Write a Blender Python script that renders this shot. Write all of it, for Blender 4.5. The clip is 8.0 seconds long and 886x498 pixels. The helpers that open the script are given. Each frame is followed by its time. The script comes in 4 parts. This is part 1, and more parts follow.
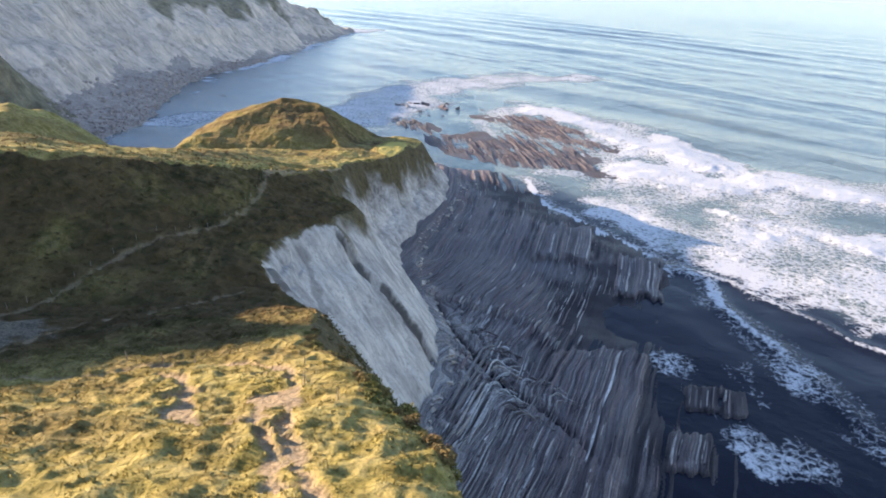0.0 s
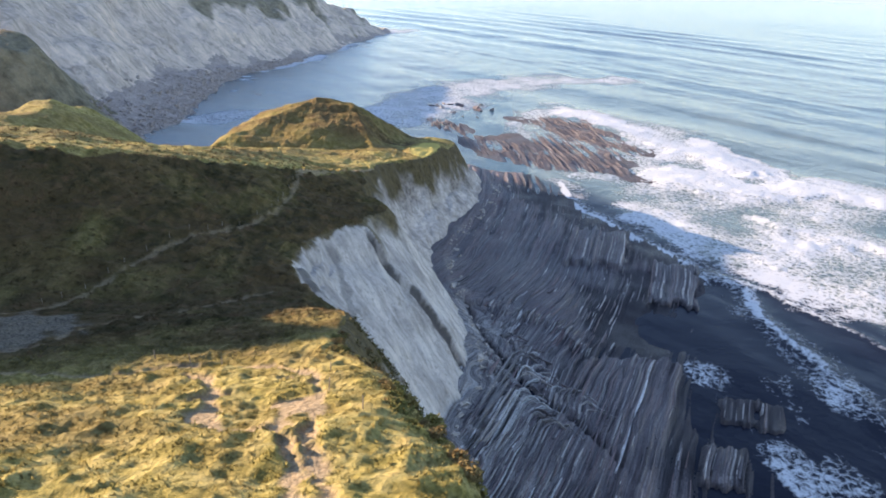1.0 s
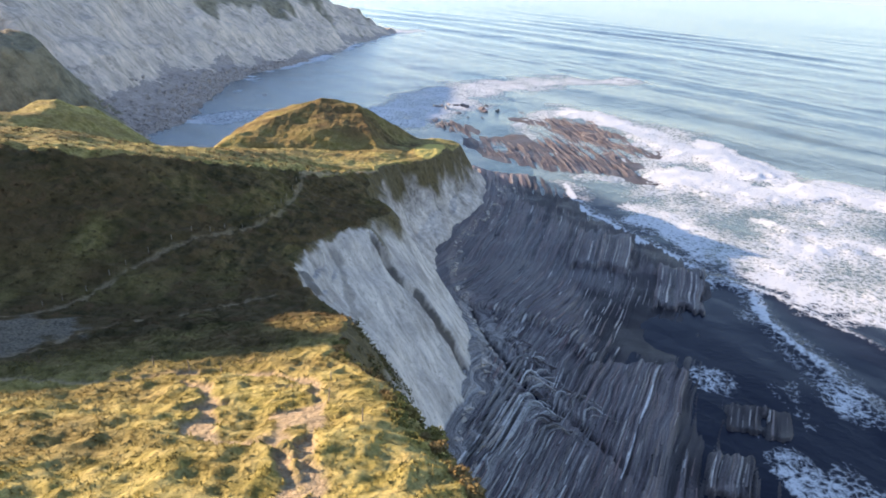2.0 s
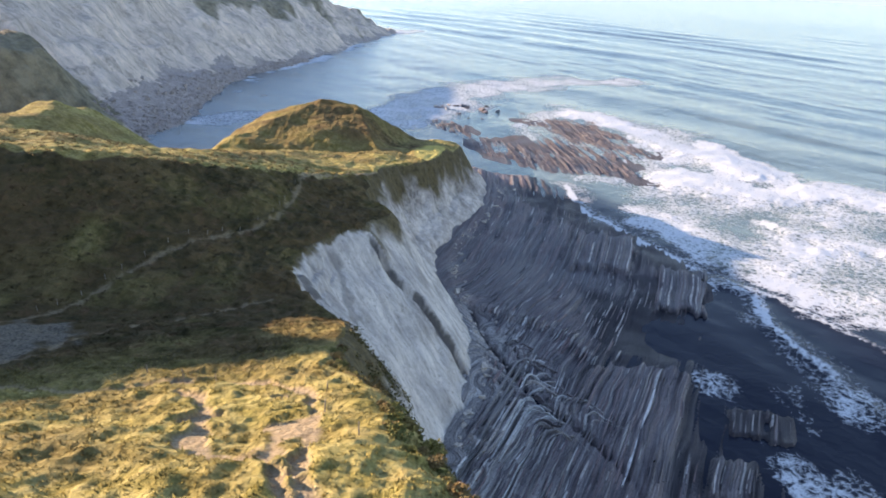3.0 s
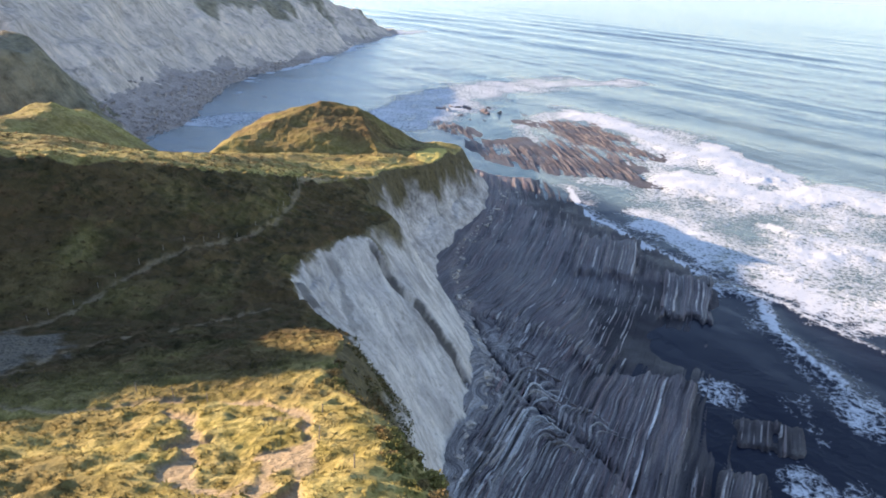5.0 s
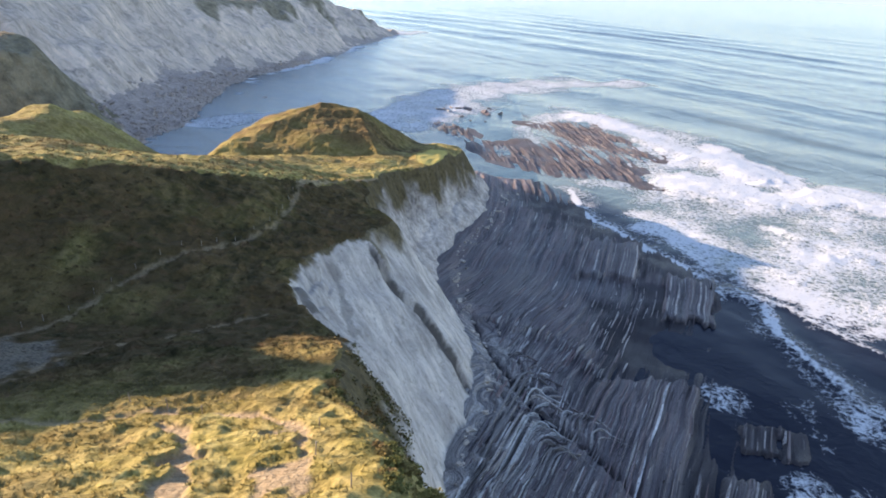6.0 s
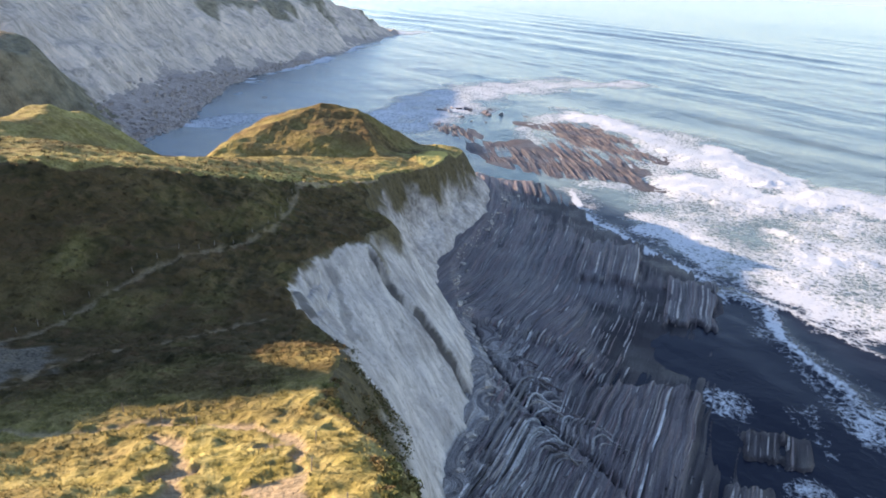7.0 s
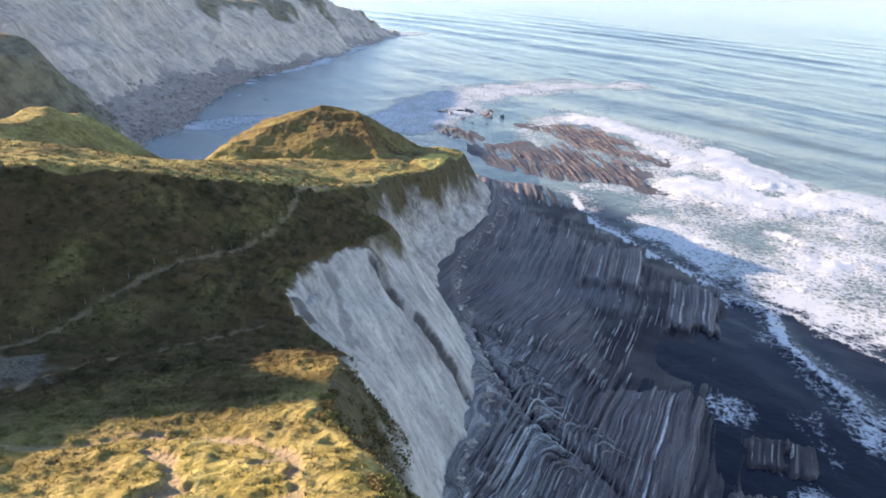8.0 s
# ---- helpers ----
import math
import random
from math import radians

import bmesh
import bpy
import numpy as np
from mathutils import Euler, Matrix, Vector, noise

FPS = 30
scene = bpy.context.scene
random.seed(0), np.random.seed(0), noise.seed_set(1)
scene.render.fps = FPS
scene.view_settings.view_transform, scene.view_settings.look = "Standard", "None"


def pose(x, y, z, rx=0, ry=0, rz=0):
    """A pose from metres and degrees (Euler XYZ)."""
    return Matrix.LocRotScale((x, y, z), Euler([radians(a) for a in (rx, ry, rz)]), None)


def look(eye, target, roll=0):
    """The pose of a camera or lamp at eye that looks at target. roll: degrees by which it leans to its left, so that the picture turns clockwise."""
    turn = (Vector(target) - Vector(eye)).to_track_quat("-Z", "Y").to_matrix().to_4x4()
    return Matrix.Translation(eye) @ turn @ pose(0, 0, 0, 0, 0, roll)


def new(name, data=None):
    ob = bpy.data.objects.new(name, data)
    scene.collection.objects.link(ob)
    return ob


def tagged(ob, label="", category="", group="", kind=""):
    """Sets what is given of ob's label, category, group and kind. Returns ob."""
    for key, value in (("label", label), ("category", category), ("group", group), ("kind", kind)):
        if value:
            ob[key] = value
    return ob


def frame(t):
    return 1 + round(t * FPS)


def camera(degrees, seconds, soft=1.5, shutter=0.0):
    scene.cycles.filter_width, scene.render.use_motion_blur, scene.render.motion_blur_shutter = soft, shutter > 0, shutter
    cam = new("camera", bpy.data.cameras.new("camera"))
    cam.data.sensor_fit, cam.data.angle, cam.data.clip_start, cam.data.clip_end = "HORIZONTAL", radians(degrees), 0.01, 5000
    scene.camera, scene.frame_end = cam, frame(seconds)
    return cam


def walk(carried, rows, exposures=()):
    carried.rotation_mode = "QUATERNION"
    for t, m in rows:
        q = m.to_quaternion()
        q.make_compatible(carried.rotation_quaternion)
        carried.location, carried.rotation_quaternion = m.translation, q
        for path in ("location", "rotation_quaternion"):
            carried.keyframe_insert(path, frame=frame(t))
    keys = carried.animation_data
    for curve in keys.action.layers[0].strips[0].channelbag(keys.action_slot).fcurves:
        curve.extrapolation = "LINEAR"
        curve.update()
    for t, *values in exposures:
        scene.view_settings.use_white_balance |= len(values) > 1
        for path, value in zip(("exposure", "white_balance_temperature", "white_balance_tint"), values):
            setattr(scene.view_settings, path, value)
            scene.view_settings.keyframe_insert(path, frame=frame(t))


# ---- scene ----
cam = camera(65.7, 8.0, soft=1.8)
PATH = [
    (0, (0.38, 1.258, 79.601), (0.437, 3.107, 78.842), 3.3),
    (0.5, (0.364, 2.072, 79.486), (0.382, 3.922, 78.726), 3.4),
    (1, (0.44, 2.739, 79.495), (0.406, 4.587, 78.733), 3.4),
    (1.5, (0.488, 3.405, 79.562), (0.441, 5.253, 78.799), 3.5),
    (3, (0.578, 5.487, 79.652), (0.529, 7.335, 78.89), 3.5),
    (3.5, (0.551, 6.232, 79.664), (0.501, 8.08, 78.901), 3.5),
    (4, (0.49, 6.983, 79.675), (0.44, 8.831, 78.913), 3.5),
    (4.5, (0.445, 7.794, 79.676), (0.393, 9.642, 78.914), 3.5),
    (6, (0.371, 10.118, 79.849), (0.316, 11.966, 79.088), 3.5),
    (6.5, (0.3, 10.873, 79.888), (0.245, 12.722, 79.127), 3.6),
    (7, (0.321, 11.587, 80.044), (0.265, 13.435, 79.282), 3.6),
    (7.5, (0.318, 12.298, 80.136), (0.261, 14.147, 79.376), 3.6),
    (8, (0.324, 13.133, 80.229), (0.265, 14.982, 79.469), 3.6),
]
walk(cam, [(t, look(eye, aim, roll)) for t, eye, aim, roll in PATH], exposures=((0, 1.78, 6900, 22), (8, 1.78, 6900, 22)))

# ---------------------------------------------------------------- light
SUN_EL, SUN_AZ = 12.0, -72.0          # degrees above the horizon; clockwise from +y
world = bpy.data.worlds.new("sky")
scene.world = world
world.use_nodes = True
wn = world.node_tree.nodes
sky = wn.new("ShaderNodeTexSky")
sky.sky_type = "NISHITA"
sky.sun_disc = False
sky.sun_elevation, sky.sun_rotation = radians(SUN_EL), radians(SUN_AZ % 360)
sky.air_density, sky.dust_density, sky.ozone_density = 0.86, 0.1, 2.0
# under the horizon the sky goes on as it is at the horizon
wt, ws, wm, wc = (wn.new("ShaderNode" + k) for k in ("TexCoord", "SeparateXYZ", "Math", "CombineXYZ"))
wm.operation, wm.inputs[1].default_value = "MAXIMUM", 0.015
# the far sea beyond the last of the water is a little darker than the sky
wf, wx = wn.new("ShaderNodeMath"), wn.new("ShaderNodeMix")
wf.operation, wf.inputs[1].default_value = "LESS_THAN", 0.0
wx.data_type, wx.blend_type, wx.inputs[7].default_value = "RGBA", "MULTIPLY", (0.33, 0.42, 0.7, 1)
for a, b in ((wt.outputs["Generated"], ws.inputs[0]), (ws.outputs[0], wc.inputs[0]), (ws.outputs[1], wc.inputs[1]), (ws.outputs[2], wm.inputs[0]),
             (wm.outputs[0], wc.inputs[2]), (wc.outputs[0], sky.inputs[0]), (ws.outputs[2], wf.inputs[0]), (wf.outputs[0], wx.inputs[0]),
             (sky.outputs[0], wx.inputs[6]), (wx.outputs[2], wn["Background"].inputs[0])):
    world.node_tree.links.new(a, b)
wn["Background"].inputs[1].default_value = 0.15
sun = new("sun", bpy.data.lights.new("sun", "SUN"))
sun.data.energy, sun.data.angle, sun.data.color = 4.6, radians(0.6), (1.0, 0.85, 0.62)
ce = math.cos(radians(SUN_EL))
sun_way = Vector((ce * math.sin(radians(SUN_AZ)), ce * math.cos(radians(SUN_AZ)), math.sin(radians(SUN_EL))))
sun.matrix_world = look(sun_way * 400, (0, 0, 0))


# ---------------------------------------------------------------- numbers and noise
def lattice(ix, iy, seed):
    h = (ix.astype(np.int64) * 374761393 + iy.astype(np.int64) * 668265263 + seed * 974634777) & 0xFFFFFFFF
    h = ((h ^ (h >> 13)) * 1274126177) & 0xFFFFFFFF
    return ((h ^ (h >> 16)) & 0xFFFF) / 65535.0


def vnoise(x, y, seed=0):
    """Smooth noise from -1 to 1."""
    x, y = np.broadcast_arrays(np.asarray(x, float), np.asarray(y, float))
    ix, iy = np.floor(x), np.floor(y)
    fx, fy = x - ix, y - iy
    fx, fy = fx * fx * fx * (fx * (fx * 6 - 15) + 10), fy * fy * fy * (fy * (fy * 6 - 15) + 10)
    a, b = lattice(ix, iy, seed), lattice(ix + 1, iy, seed)
    c, d = lattice(ix, iy + 1, seed), lattice(ix + 1, iy + 1, seed)
    return 2 * ((a + (b - a) * fx) * (1 - fy) + (c + (d - c) * fx) * fy) - 1


def fbm(x, y, seed=0, octaves=4, gain=0.5):
    out, amp = 0, 1.0
    for k in range(octaves):
        out = out + amp * vnoise(x * 2 ** k + 17.3 * k, y * 2 ** k - 9.1 * k, seed + k)
        amp *= gain
    return out


def ease(u):
    u = np.clip(u, 0, 1)
    return u * u * (3 - 2 * u)


def smin(a, b, k):
    h = np.clip(0.5 + 0.5 * (b - a) / k, 0, 1)
    return b + (a - b) * h - k * h * (1 - h)


def smax(a, b, k):
    return -smin(-a, -b, k)


def along(v, keys, values):
    """Interpolation through a few keys, rounded off at the corners."""
    w = 0.04 * (keys[-1] - keys[0]) / 2
    return sum(np.interp(v + w * o, keys, values) for o in (-0.8, -0.4, 0, 0.4, 0.8)) / 5


def to_line(x, y, line):
    """Distance to a polyline on the plan."""
    best = np.full(np.shape(x), 1e9)
    for (ax, ay), (bx, by) in zip(line[:-1], line[1:]):
        dx, dy = bx - ax, by - ay
        u = np.clip(((x - ax) * dx + (y - ay) * dy) / (dx * dx + dy * dy), 0, 1)
        best = np.minimum(best, np.hypot(x - ax - u * dx, y - ay - u * dy))
    return best


# ---------------------------------------------------------------- the lie of the land
BASE_Y = (-300, 20, 42, 55, 69, 83, 91, 105, 119, 130, 140, 150, 162, 180, 198, 215, 230, 252, 266, 282)
BASE_X = (40, 17, 12, 9, 6.5, 4, 2, 1.0, 5.5, 8, 6.5, 3, 0, -3, -2, 4, 9, 13, 13, 4)
RISE = (4.5, 4.5, 4.5, 4.2, 3.6, 3.0, 2.0, 1.02, 0.77, 0.8, 0.97, 1.3, 1.4, 1.5, 1.6, 1.5, 1.35, 0.9, 0.75, 0.7)
SHORE_Y = (280, 300, 317, 343, 387, 453, 524, 601, 697, 884, 1000)
SHORE_X = (-138, -140, -142, -141, -146, -159, -150, -133, -121, -98, -90)
PATHS = (
    ((-60, 62), (-50, 60.5), (-43, 59.6), (-36.3, 58.6), (-31.5, 58.9), (-27, 60.3), (-20.4, 60.1), (-15.5, 58.2), (-12, 55.2), (-10.4, 52), (-9.5, 47), (-8.6, 42), (-8.0, 37), (-5.5, 31), (-3, 26)),
    ((-24.4, 57.6), (-21.4, 55.2), (-19, 50.6), (-17.6, 46), (-15.8, 42), (-12, 39.2), (-9.4, 40.2)),
    ((-10, 45.5), (-11.2, 42.4), (-10.2, 38.5), (-8, 34), (-6.5, 28)),
    ((-62, 85), (-59.3, 90.6), (-52.5, 103.8), (-46.7, 115.2), (-39.8, 123.6), (-36.3, 133.1), (-36, 145.7), (-37, 160)),
    ((-48.5, 68.5), (-46.3, 72), (-48, 77), (-44.3, 84), (-38.5, 93.4), (-29, 102.7)),
    ((-62, 66), (-53, 66.5), (-48.5, 68.5)),
)
BARE = ((-10.7, 46.2, 1.5, 2.9), (-12.6, 53.6, 1.6, 0.8), (-18.4, 48.6, 1.5, 1.2), (-17.2, 44.2, 1.5, 1.6), (-21.2, 54.6, 0.7, 1.0), (-12, 41.5, 1.2, 0.9))


# the edge of the near headland
HEAD_Y = (20, 30, 36, 42, 47, 52, 56, 60, 63, 67, 76, 80, 84, 91, 100)
HEAD_X = (7.8, 4.8, 2.8, 0.7, -1.1, -3.7, -6.6, -9.8, -11.6, -12.3, -12.7, -13.2, -14.5, -20, -26)
HEAD_Z = (57.5, 55.6, 54, 52, 50.2, 48.2, 46.4, 44.6, 43.5, 42.2, 39.3, 38, 36.8, 34.5, 31)


def scree(y):
    """Width of the rubble at the foot of the far cliff."""
    return np.interp(y, (280, 330, 420, 520, 620), (36, 38, 34, 14, 6))


def hill_out(x, y):
    return np.hypot((x + 208) / 58, (y - 290) / 38)


def base_x(y):
    return along(y, BASE_Y, BASE_X)


def top_surface(x, y):
    """The grass surface, before the cliffs cut it off."""
    t1 = along(y, (-300, -60, 0, 15, 33, 39, 47, 55, 66, 76, 83, 91, 106), (64, 60, 58.5, 57, 53.0, 51.0, 48.0, 45.4, 42.2, 39.8, 37.4, 34.4, 29))
    tilt = along(y, (-100, 20, 36, 50, 76, 100), (0.0, 0.08, 0.14, 0.2, 0.24, 0.2))
    u = x + 11
    t1 = t1 + tilt * np.where(u < 0, -27 * (1 - np.exp(np.minimum(u, 0) / 27)) * 1.05, u)
    t1 = t1 - ease((58 - y) / 10) * np.minimum(0.11 * np.maximum(x - np.interp(y, HEAD_Y, HEAD_X) + 5, 0) ** 2, 9)
    t1 = t1 + 16 * ease((-x - 75) / 70) * ease((130 - y) / 60)
    valley = along(x, (-160, -90, -60, -45, -28, -15, 0, 20), (44, 35, 31.5, 30, 28.6, 26.5, 24, 22))
    crest = along(x, (-200, -120, -95, -75, -58, -47, -37, -29, -16, -8, 5, 20), (49, 47, 46, 45, 40.2, 37.1, 33.2, 29, 25, 21.5, 19, 18))
    yc = along(x, (-200, -120, -95, -75, -58, -47, -37, -29, -16, -8, 5, 20), (108, 112, 118, 123.5, 137, 147, 158.5, 172, 200, 221, 236, 240))
    back = along(x, (-140, -75, -45, -25, -8, 10), (0.34, 0.32, 0.22, 0.13, 0.08, 0.3))
    u = (y - 96) / (yc - 96)
    face = valley + (crest - valley) * np.where(u < 1, 0.55 * ease(u) + 0.45 * np.clip(u, 0, 1), 1)
    v = np.maximum(y - yc, 0)
    # behind its edge the ridge is a strip of nearly level turf that falls along the edge, not across it
    lie = along(x + 0.45 * np.minimum(v, 24), (-200, -120, -95, -75, -58, -47, -37, -29, -16, -8, 5, 20), (49, 47, 46, 45, 40.2, 37.1, 33.2, 29, 25, 21.5, 19, 18))
    t2 = np.where(y > yc, lie - 0.1 * np.minimum(v, 24) * ease((-50 - x) / 30) - back * np.maximum(v - 24, 0), face)
    t = t1 + (t2 - t1) * ease((y - 86) / 20)
    # the pointed mound at the end of the ridge, the lit knoll and the dark hill behind it
    p, q = x + 45.5, y - 265
    wob = 0.8 * fbm(x * 0.08, y * 0.08, 6, 3) + 0.7 * vnoise(x * 0.04, y * 0.3 + 0.1 * x, 7)
    fall = np.maximum.reduce([-0.42 * q - 0.02 * p, 0.78 * p - 0.05 * q, 0.8 * q, -0.4 * p - 0.03 * q, -0.8 * p - 14])
    t = smax(t, 35.6 - smax(fall, 0.0 * fall, 0.4) + wob * ease((fall - 4) / 6), 1.5)
    u = np.hypot((x + 138) / 37, (y - 236) / 66)
    t = t + 18 * ease(1 - u) + 1.4 * fbm(x * 0.07, y * 0.07, 17, 3) * ease(1.3 - u)
    # a level lawn with a low bank behind it on the point
    u = np.hypot((x + 10.5) / 7.5, (y - 232) / 11)
    t = t + (21.2 - t) * ease((1.25 - u) / 0.4) + 0.5 * np.exp(-((u - 1.1) / 0.13) ** 2) * (y > 234)
    # higher ground inland, out of view, that shades the hollow
    w, a = 0.309 * x + 0.951 * y, 0.951 * x - 0.309 * y
    t = t + np.interp(w, (0, 14, 26, 34, 42, 50, 58, 61, 65, 69, 75, 82, 92), (0, 6, 13.5, 16.5, 21, 24.5, 24, 24.5, 19, 10.5, 6, 3, 0)) * np.exp(-((a + 150) / 34) ** 2)
    return t


def ground_height(x, y):
    """Height of the land, and how far the grass surface lies above it where rock is cut."""
    t = top_surface(x, y)
    rough = fbm(x * 0.05, y * 0.05, 3, 4)
    run = base_x(y) + 1.6 * rough - x
    across, down = 0.74 * x + 0.67 * y, 0.67 * x - 0.74 * y
    past = ease((y - 158.5) / 4)
    gully = (1 - past) * (0.22 * fbm(across * 0.16, down * 0.025, 8, 3) + 0.18 * fbm(across * 0.6, down * 0.07, 9, 3)) + past * 0.9 * fbm((y + 0.9 * x) * 0.1, (x - 0.3 * y) * 0.12, 8, 2)
    run = run + 2.2 * ease((y - 145) / 9) * (1 - past) - 1.5 * past * ease((190 - y) / 24)
    cl = along(y, BASE_Y, RISE) * run * (1 - past) + past * (np.where(run < 9, 0.85 * run, 7.65 + 1.7 * (run - 9)))
    cl = smin(cl, along(y, (100, 140, 165, 240), (99, 60, 24.5, 60)) + 0.35 * (-14 - x), 3) + gully
    # the seam behind the great slab, with a rib of rock beyond it
    seam = to_line(x, y, ((-19, 141.5), (-12.5, 136.6), (-7.4, 134.6), (-3.5, 131.9), (0.3, 129.4), (4, 125)))
    side = side_of_seam(x, y)
    cl = cl - 1.5 * np.exp(-(seam / 0.5) ** 2) + 1.1 * ease(side / 1.6) * ease((9 - side) / 7) * ease((x + 24) / 6)
    # a second, lesser seam on the slab, and its broken upper corner
    cl = cl - 0.7 * np.exp(-(to_line(x, y, ((-27, 122), (-20, 119), (-12, 115), (-5, 112))) / 0.7) ** 2)
    cl = cl + 1.6 * ease((-20 - x) / 5) * (np.abs(vnoise(x * 0.45, y * 0.45, 28)) - 0.35) * ease((130 - y) / 6) * ease((y - 100) / 6)
    # hollows in the second cliff
    cl = cl + past * (1.1 * fbm(y * 0.06, x * 0.04, 19, 3) + 0.8 * fbm(x * 0.2, y * 0.12, 20, 2))
    yb = along(x, (-300, -140, -100, -45, 0, 14), (330, 306, 300, 288, 284, 272))
    cb = 1.0 * (yb + 4 * rough - y)
    # the near headland has a steep green shoulder above its cliff
    sh = np.interp(y, HEAD_Y, HEAD_Z) + 0.5 + 0.6 * rough - 1.35 * (x - np.interp(y, HEAD_Y, HEAD_X))
    rock = smin(cl, np.where(y < 104, sh + np.maximum(y - 92, 0) * 3, 99), 2.5)
    rock = smin(rock, cb, 3)
    h = smin(t, rock, 2.0)
    # the far coast
    d = along(y, SHORE_Y, SHORE_X) - x + 5 * fbm(x * 0.02, y * 0.02, 21, 3)
    d = np.minimum(d, 0.9 * (900 - y) + 18 * fbm(x * 0.04, y * 0.04, 5, 3))
    d = np.minimum(d, (y - 285) * 1.4)
    ribs = 2.4 * fbm((x + 0.55 * y) * 0.03, (y - 0.5 * x) * 0.009, 11, 4) + 3.2 * fbm(x * 0.05, y * 0.05, 15, 5, 0.6)
    foot = scree(y)
    far = np.where(d < foot, 0.3 * d, 0.3 * foot + 0.62 * (d - foot)) + ribs * ease((d - 0.6 * foot) / 30)
    far = smin(far, np.interp(y, (300, 420, 470, 600), (62, 60, 54, 43)) + 3 * fbm(x * 0.03, y * 0.03, 16, 3), 6)
    u = hill_out(x, y)
    far = smax(far, np.where(y > 258, 47 * ease(1.3 - u) - 4 + 2.5 * fbm(x * 0.08, y * 0.08, 23, 4), -9), 2)
    far_on = far > h
    return np.maximum(h, far), t - rock, far_on, d


def side_of_seam(x, y):
    return y - np.interp(x, (-19, -12.5, -7.4, -3.5, 0.3, 4), (141.5, 136.6, 134.6, 131.9, 129.4, 125))


def tussocks(x, y):
    """Humps of grass and scrub."""
    n = fbm(x * 0.5, y * 0.55, 31, 3)
    m = fbm(x * 0.14, y * 0.16, 37, 3)
    b = 0.5 - np.abs(vnoise(x * 0.36, y * 0.46, 33)) - 0.5 * np.abs(vnoise(x * 0.85 + 5, y * 1.0, 34))
    rough = 0.8 + 0.4 * ease((y - 95) / 20) - 0.75 * ease((y - along(x, (-120, -75, -47, -29, -8), (113, 125, 148, 174, 223))) / 3)
    ledges = 0.5 * vnoise(x * 0.03, y * 0.4, 35) * ease((y - along(x, (-120, -75, -47, -29, -8), (113, 125, 148, 174, 223))) / 3)
    return rough * (0.2 * np.maximum(n, -0.35) + 0.62 * b + 0.5 * m) + ledges


def path_mask(x, y):
    wob = 0.8 * fbm(x * 0.8, y * 0.8, 41, 3)
    d = np.minimum.reduce([to_line(x, y, p) - w for p, w in zip(PATHS, (0.05, 0.1, 0.0, -0.1, -0.15, 0.3))])
    m = 1 - ease((d + wob * 0.6 - 0.2) / 0.55)
    for bx, by, rx, ry in BARE:
        u = np.hypot((x - bx) / rx, (y - by) / ry)
        m = np.maximum(m, 1 - ease((u + wob * 0.75 - 0.7) / 0.35))
    return m


def steps(*runs):
    out = []
    for a, b, s in runs:
        out.append(np.arange(a, b, s))
    return np.concatenate(out + [[runs[-1][1]]])


def sheet(name, verts, faces, material, attrs=(), smooth=True):
    """One mesh object from arrays of vertices and quads, with float attributes on the vertices."""
    used = np.unique(faces)
    index = np.zeros(len(verts), int)
    index[used] = np.arange(len(used))
    me = bpy.data.meshes.new(name)
    me.from_pydata(verts[used].tolist(), [], index[faces].tolist())
    for key, values in attrs:
        me.attributes.new(key, "FLOAT", "POINT").data.foreach_set("value", np.ascontiguousarray(values[used], dtype=np.float32))
    me.polygons.foreach_set("use_smooth", [smooth] * len(me.polygons))
    me.materials.append(material)
    return new(name, me)


def quads(nx, ny):
    i = np.arange(nx * ny).reshape(ny, nx)
    return np.stack([i[:-1, :-1], i[:-1, 1:], i[1:, 1:], i[1:, :-1]], -1).reshape(-1, 4)


# ---------------------------------------------------------------- materials
def nd(m, kind, ins=None, **props):
    n = m.node_tree.nodes.new("ShaderNode" + kind)
    for k, v in props.items():
        setattr(n, k, v)
    for k, v in (ins or {}).items():
        if isinstance(v, bpy.types.NodeSocket):
            m.node_tree.links.new(v, n.inputs[k])
        else:
            n.inputs[k].default_value = v
    return n


def material(name, rough=0.9, spec=0.3):
    m = bpy.data.materials.new(name)
    m.use_nodes = True
    b = m.node_tree.nodes["Principled BSDF"]
    b.inputs["Roughness"].default_value = rough
    b.inputs["Specular IOR Level"].default_value = spec
    return m, b


def link(m, a, b):
    m.node_tree.links.new(a, b)


def ramp(m, fac, stops):
    n = nd(m, "ValToRGB", {"Fac": fac})
    e = n.color_ramp.elements
    while len(e) < len(stops):
        e.new(0.5)
    for k, (p, c) in zip(e, stops):
        k.position, k.color = p, (*c, 1) if len(c) == 3 else c
    return n.outputs["Color"]


def mixc(m, fac, a, b, blend="MIX"):
    n = m.node_tree.nodes.new("ShaderNodeMix")
    n.data_type, n.blend_type = "RGBA", blend
    for sock, v in ((n.inputs[0], fac), (n.inputs[6], a), (n.inputs[7], b)):
        if isinstance(v, bpy.types.NodeSocket):
            link(m, v, sock)
        else:
            sock.default_value = v if isinstance(v, float) else (*v, 1)
    return n.outputs[2]


def calc(m, op, a, b=0.0, c=0.0):
    n = m.node_tree.nodes.new("ShaderNodeMath")
    n.operation = op
    for sock, v in zip(n.inputs, (a, b, c)):
        if isinstance(v, bpy.types.NodeSocket):
            link(m, v, sock)
        else:
            sock.default_value = v
    return n.outputs[0]


def spot(m):
    return nd(m, "NewGeometry").outputs["Position"]


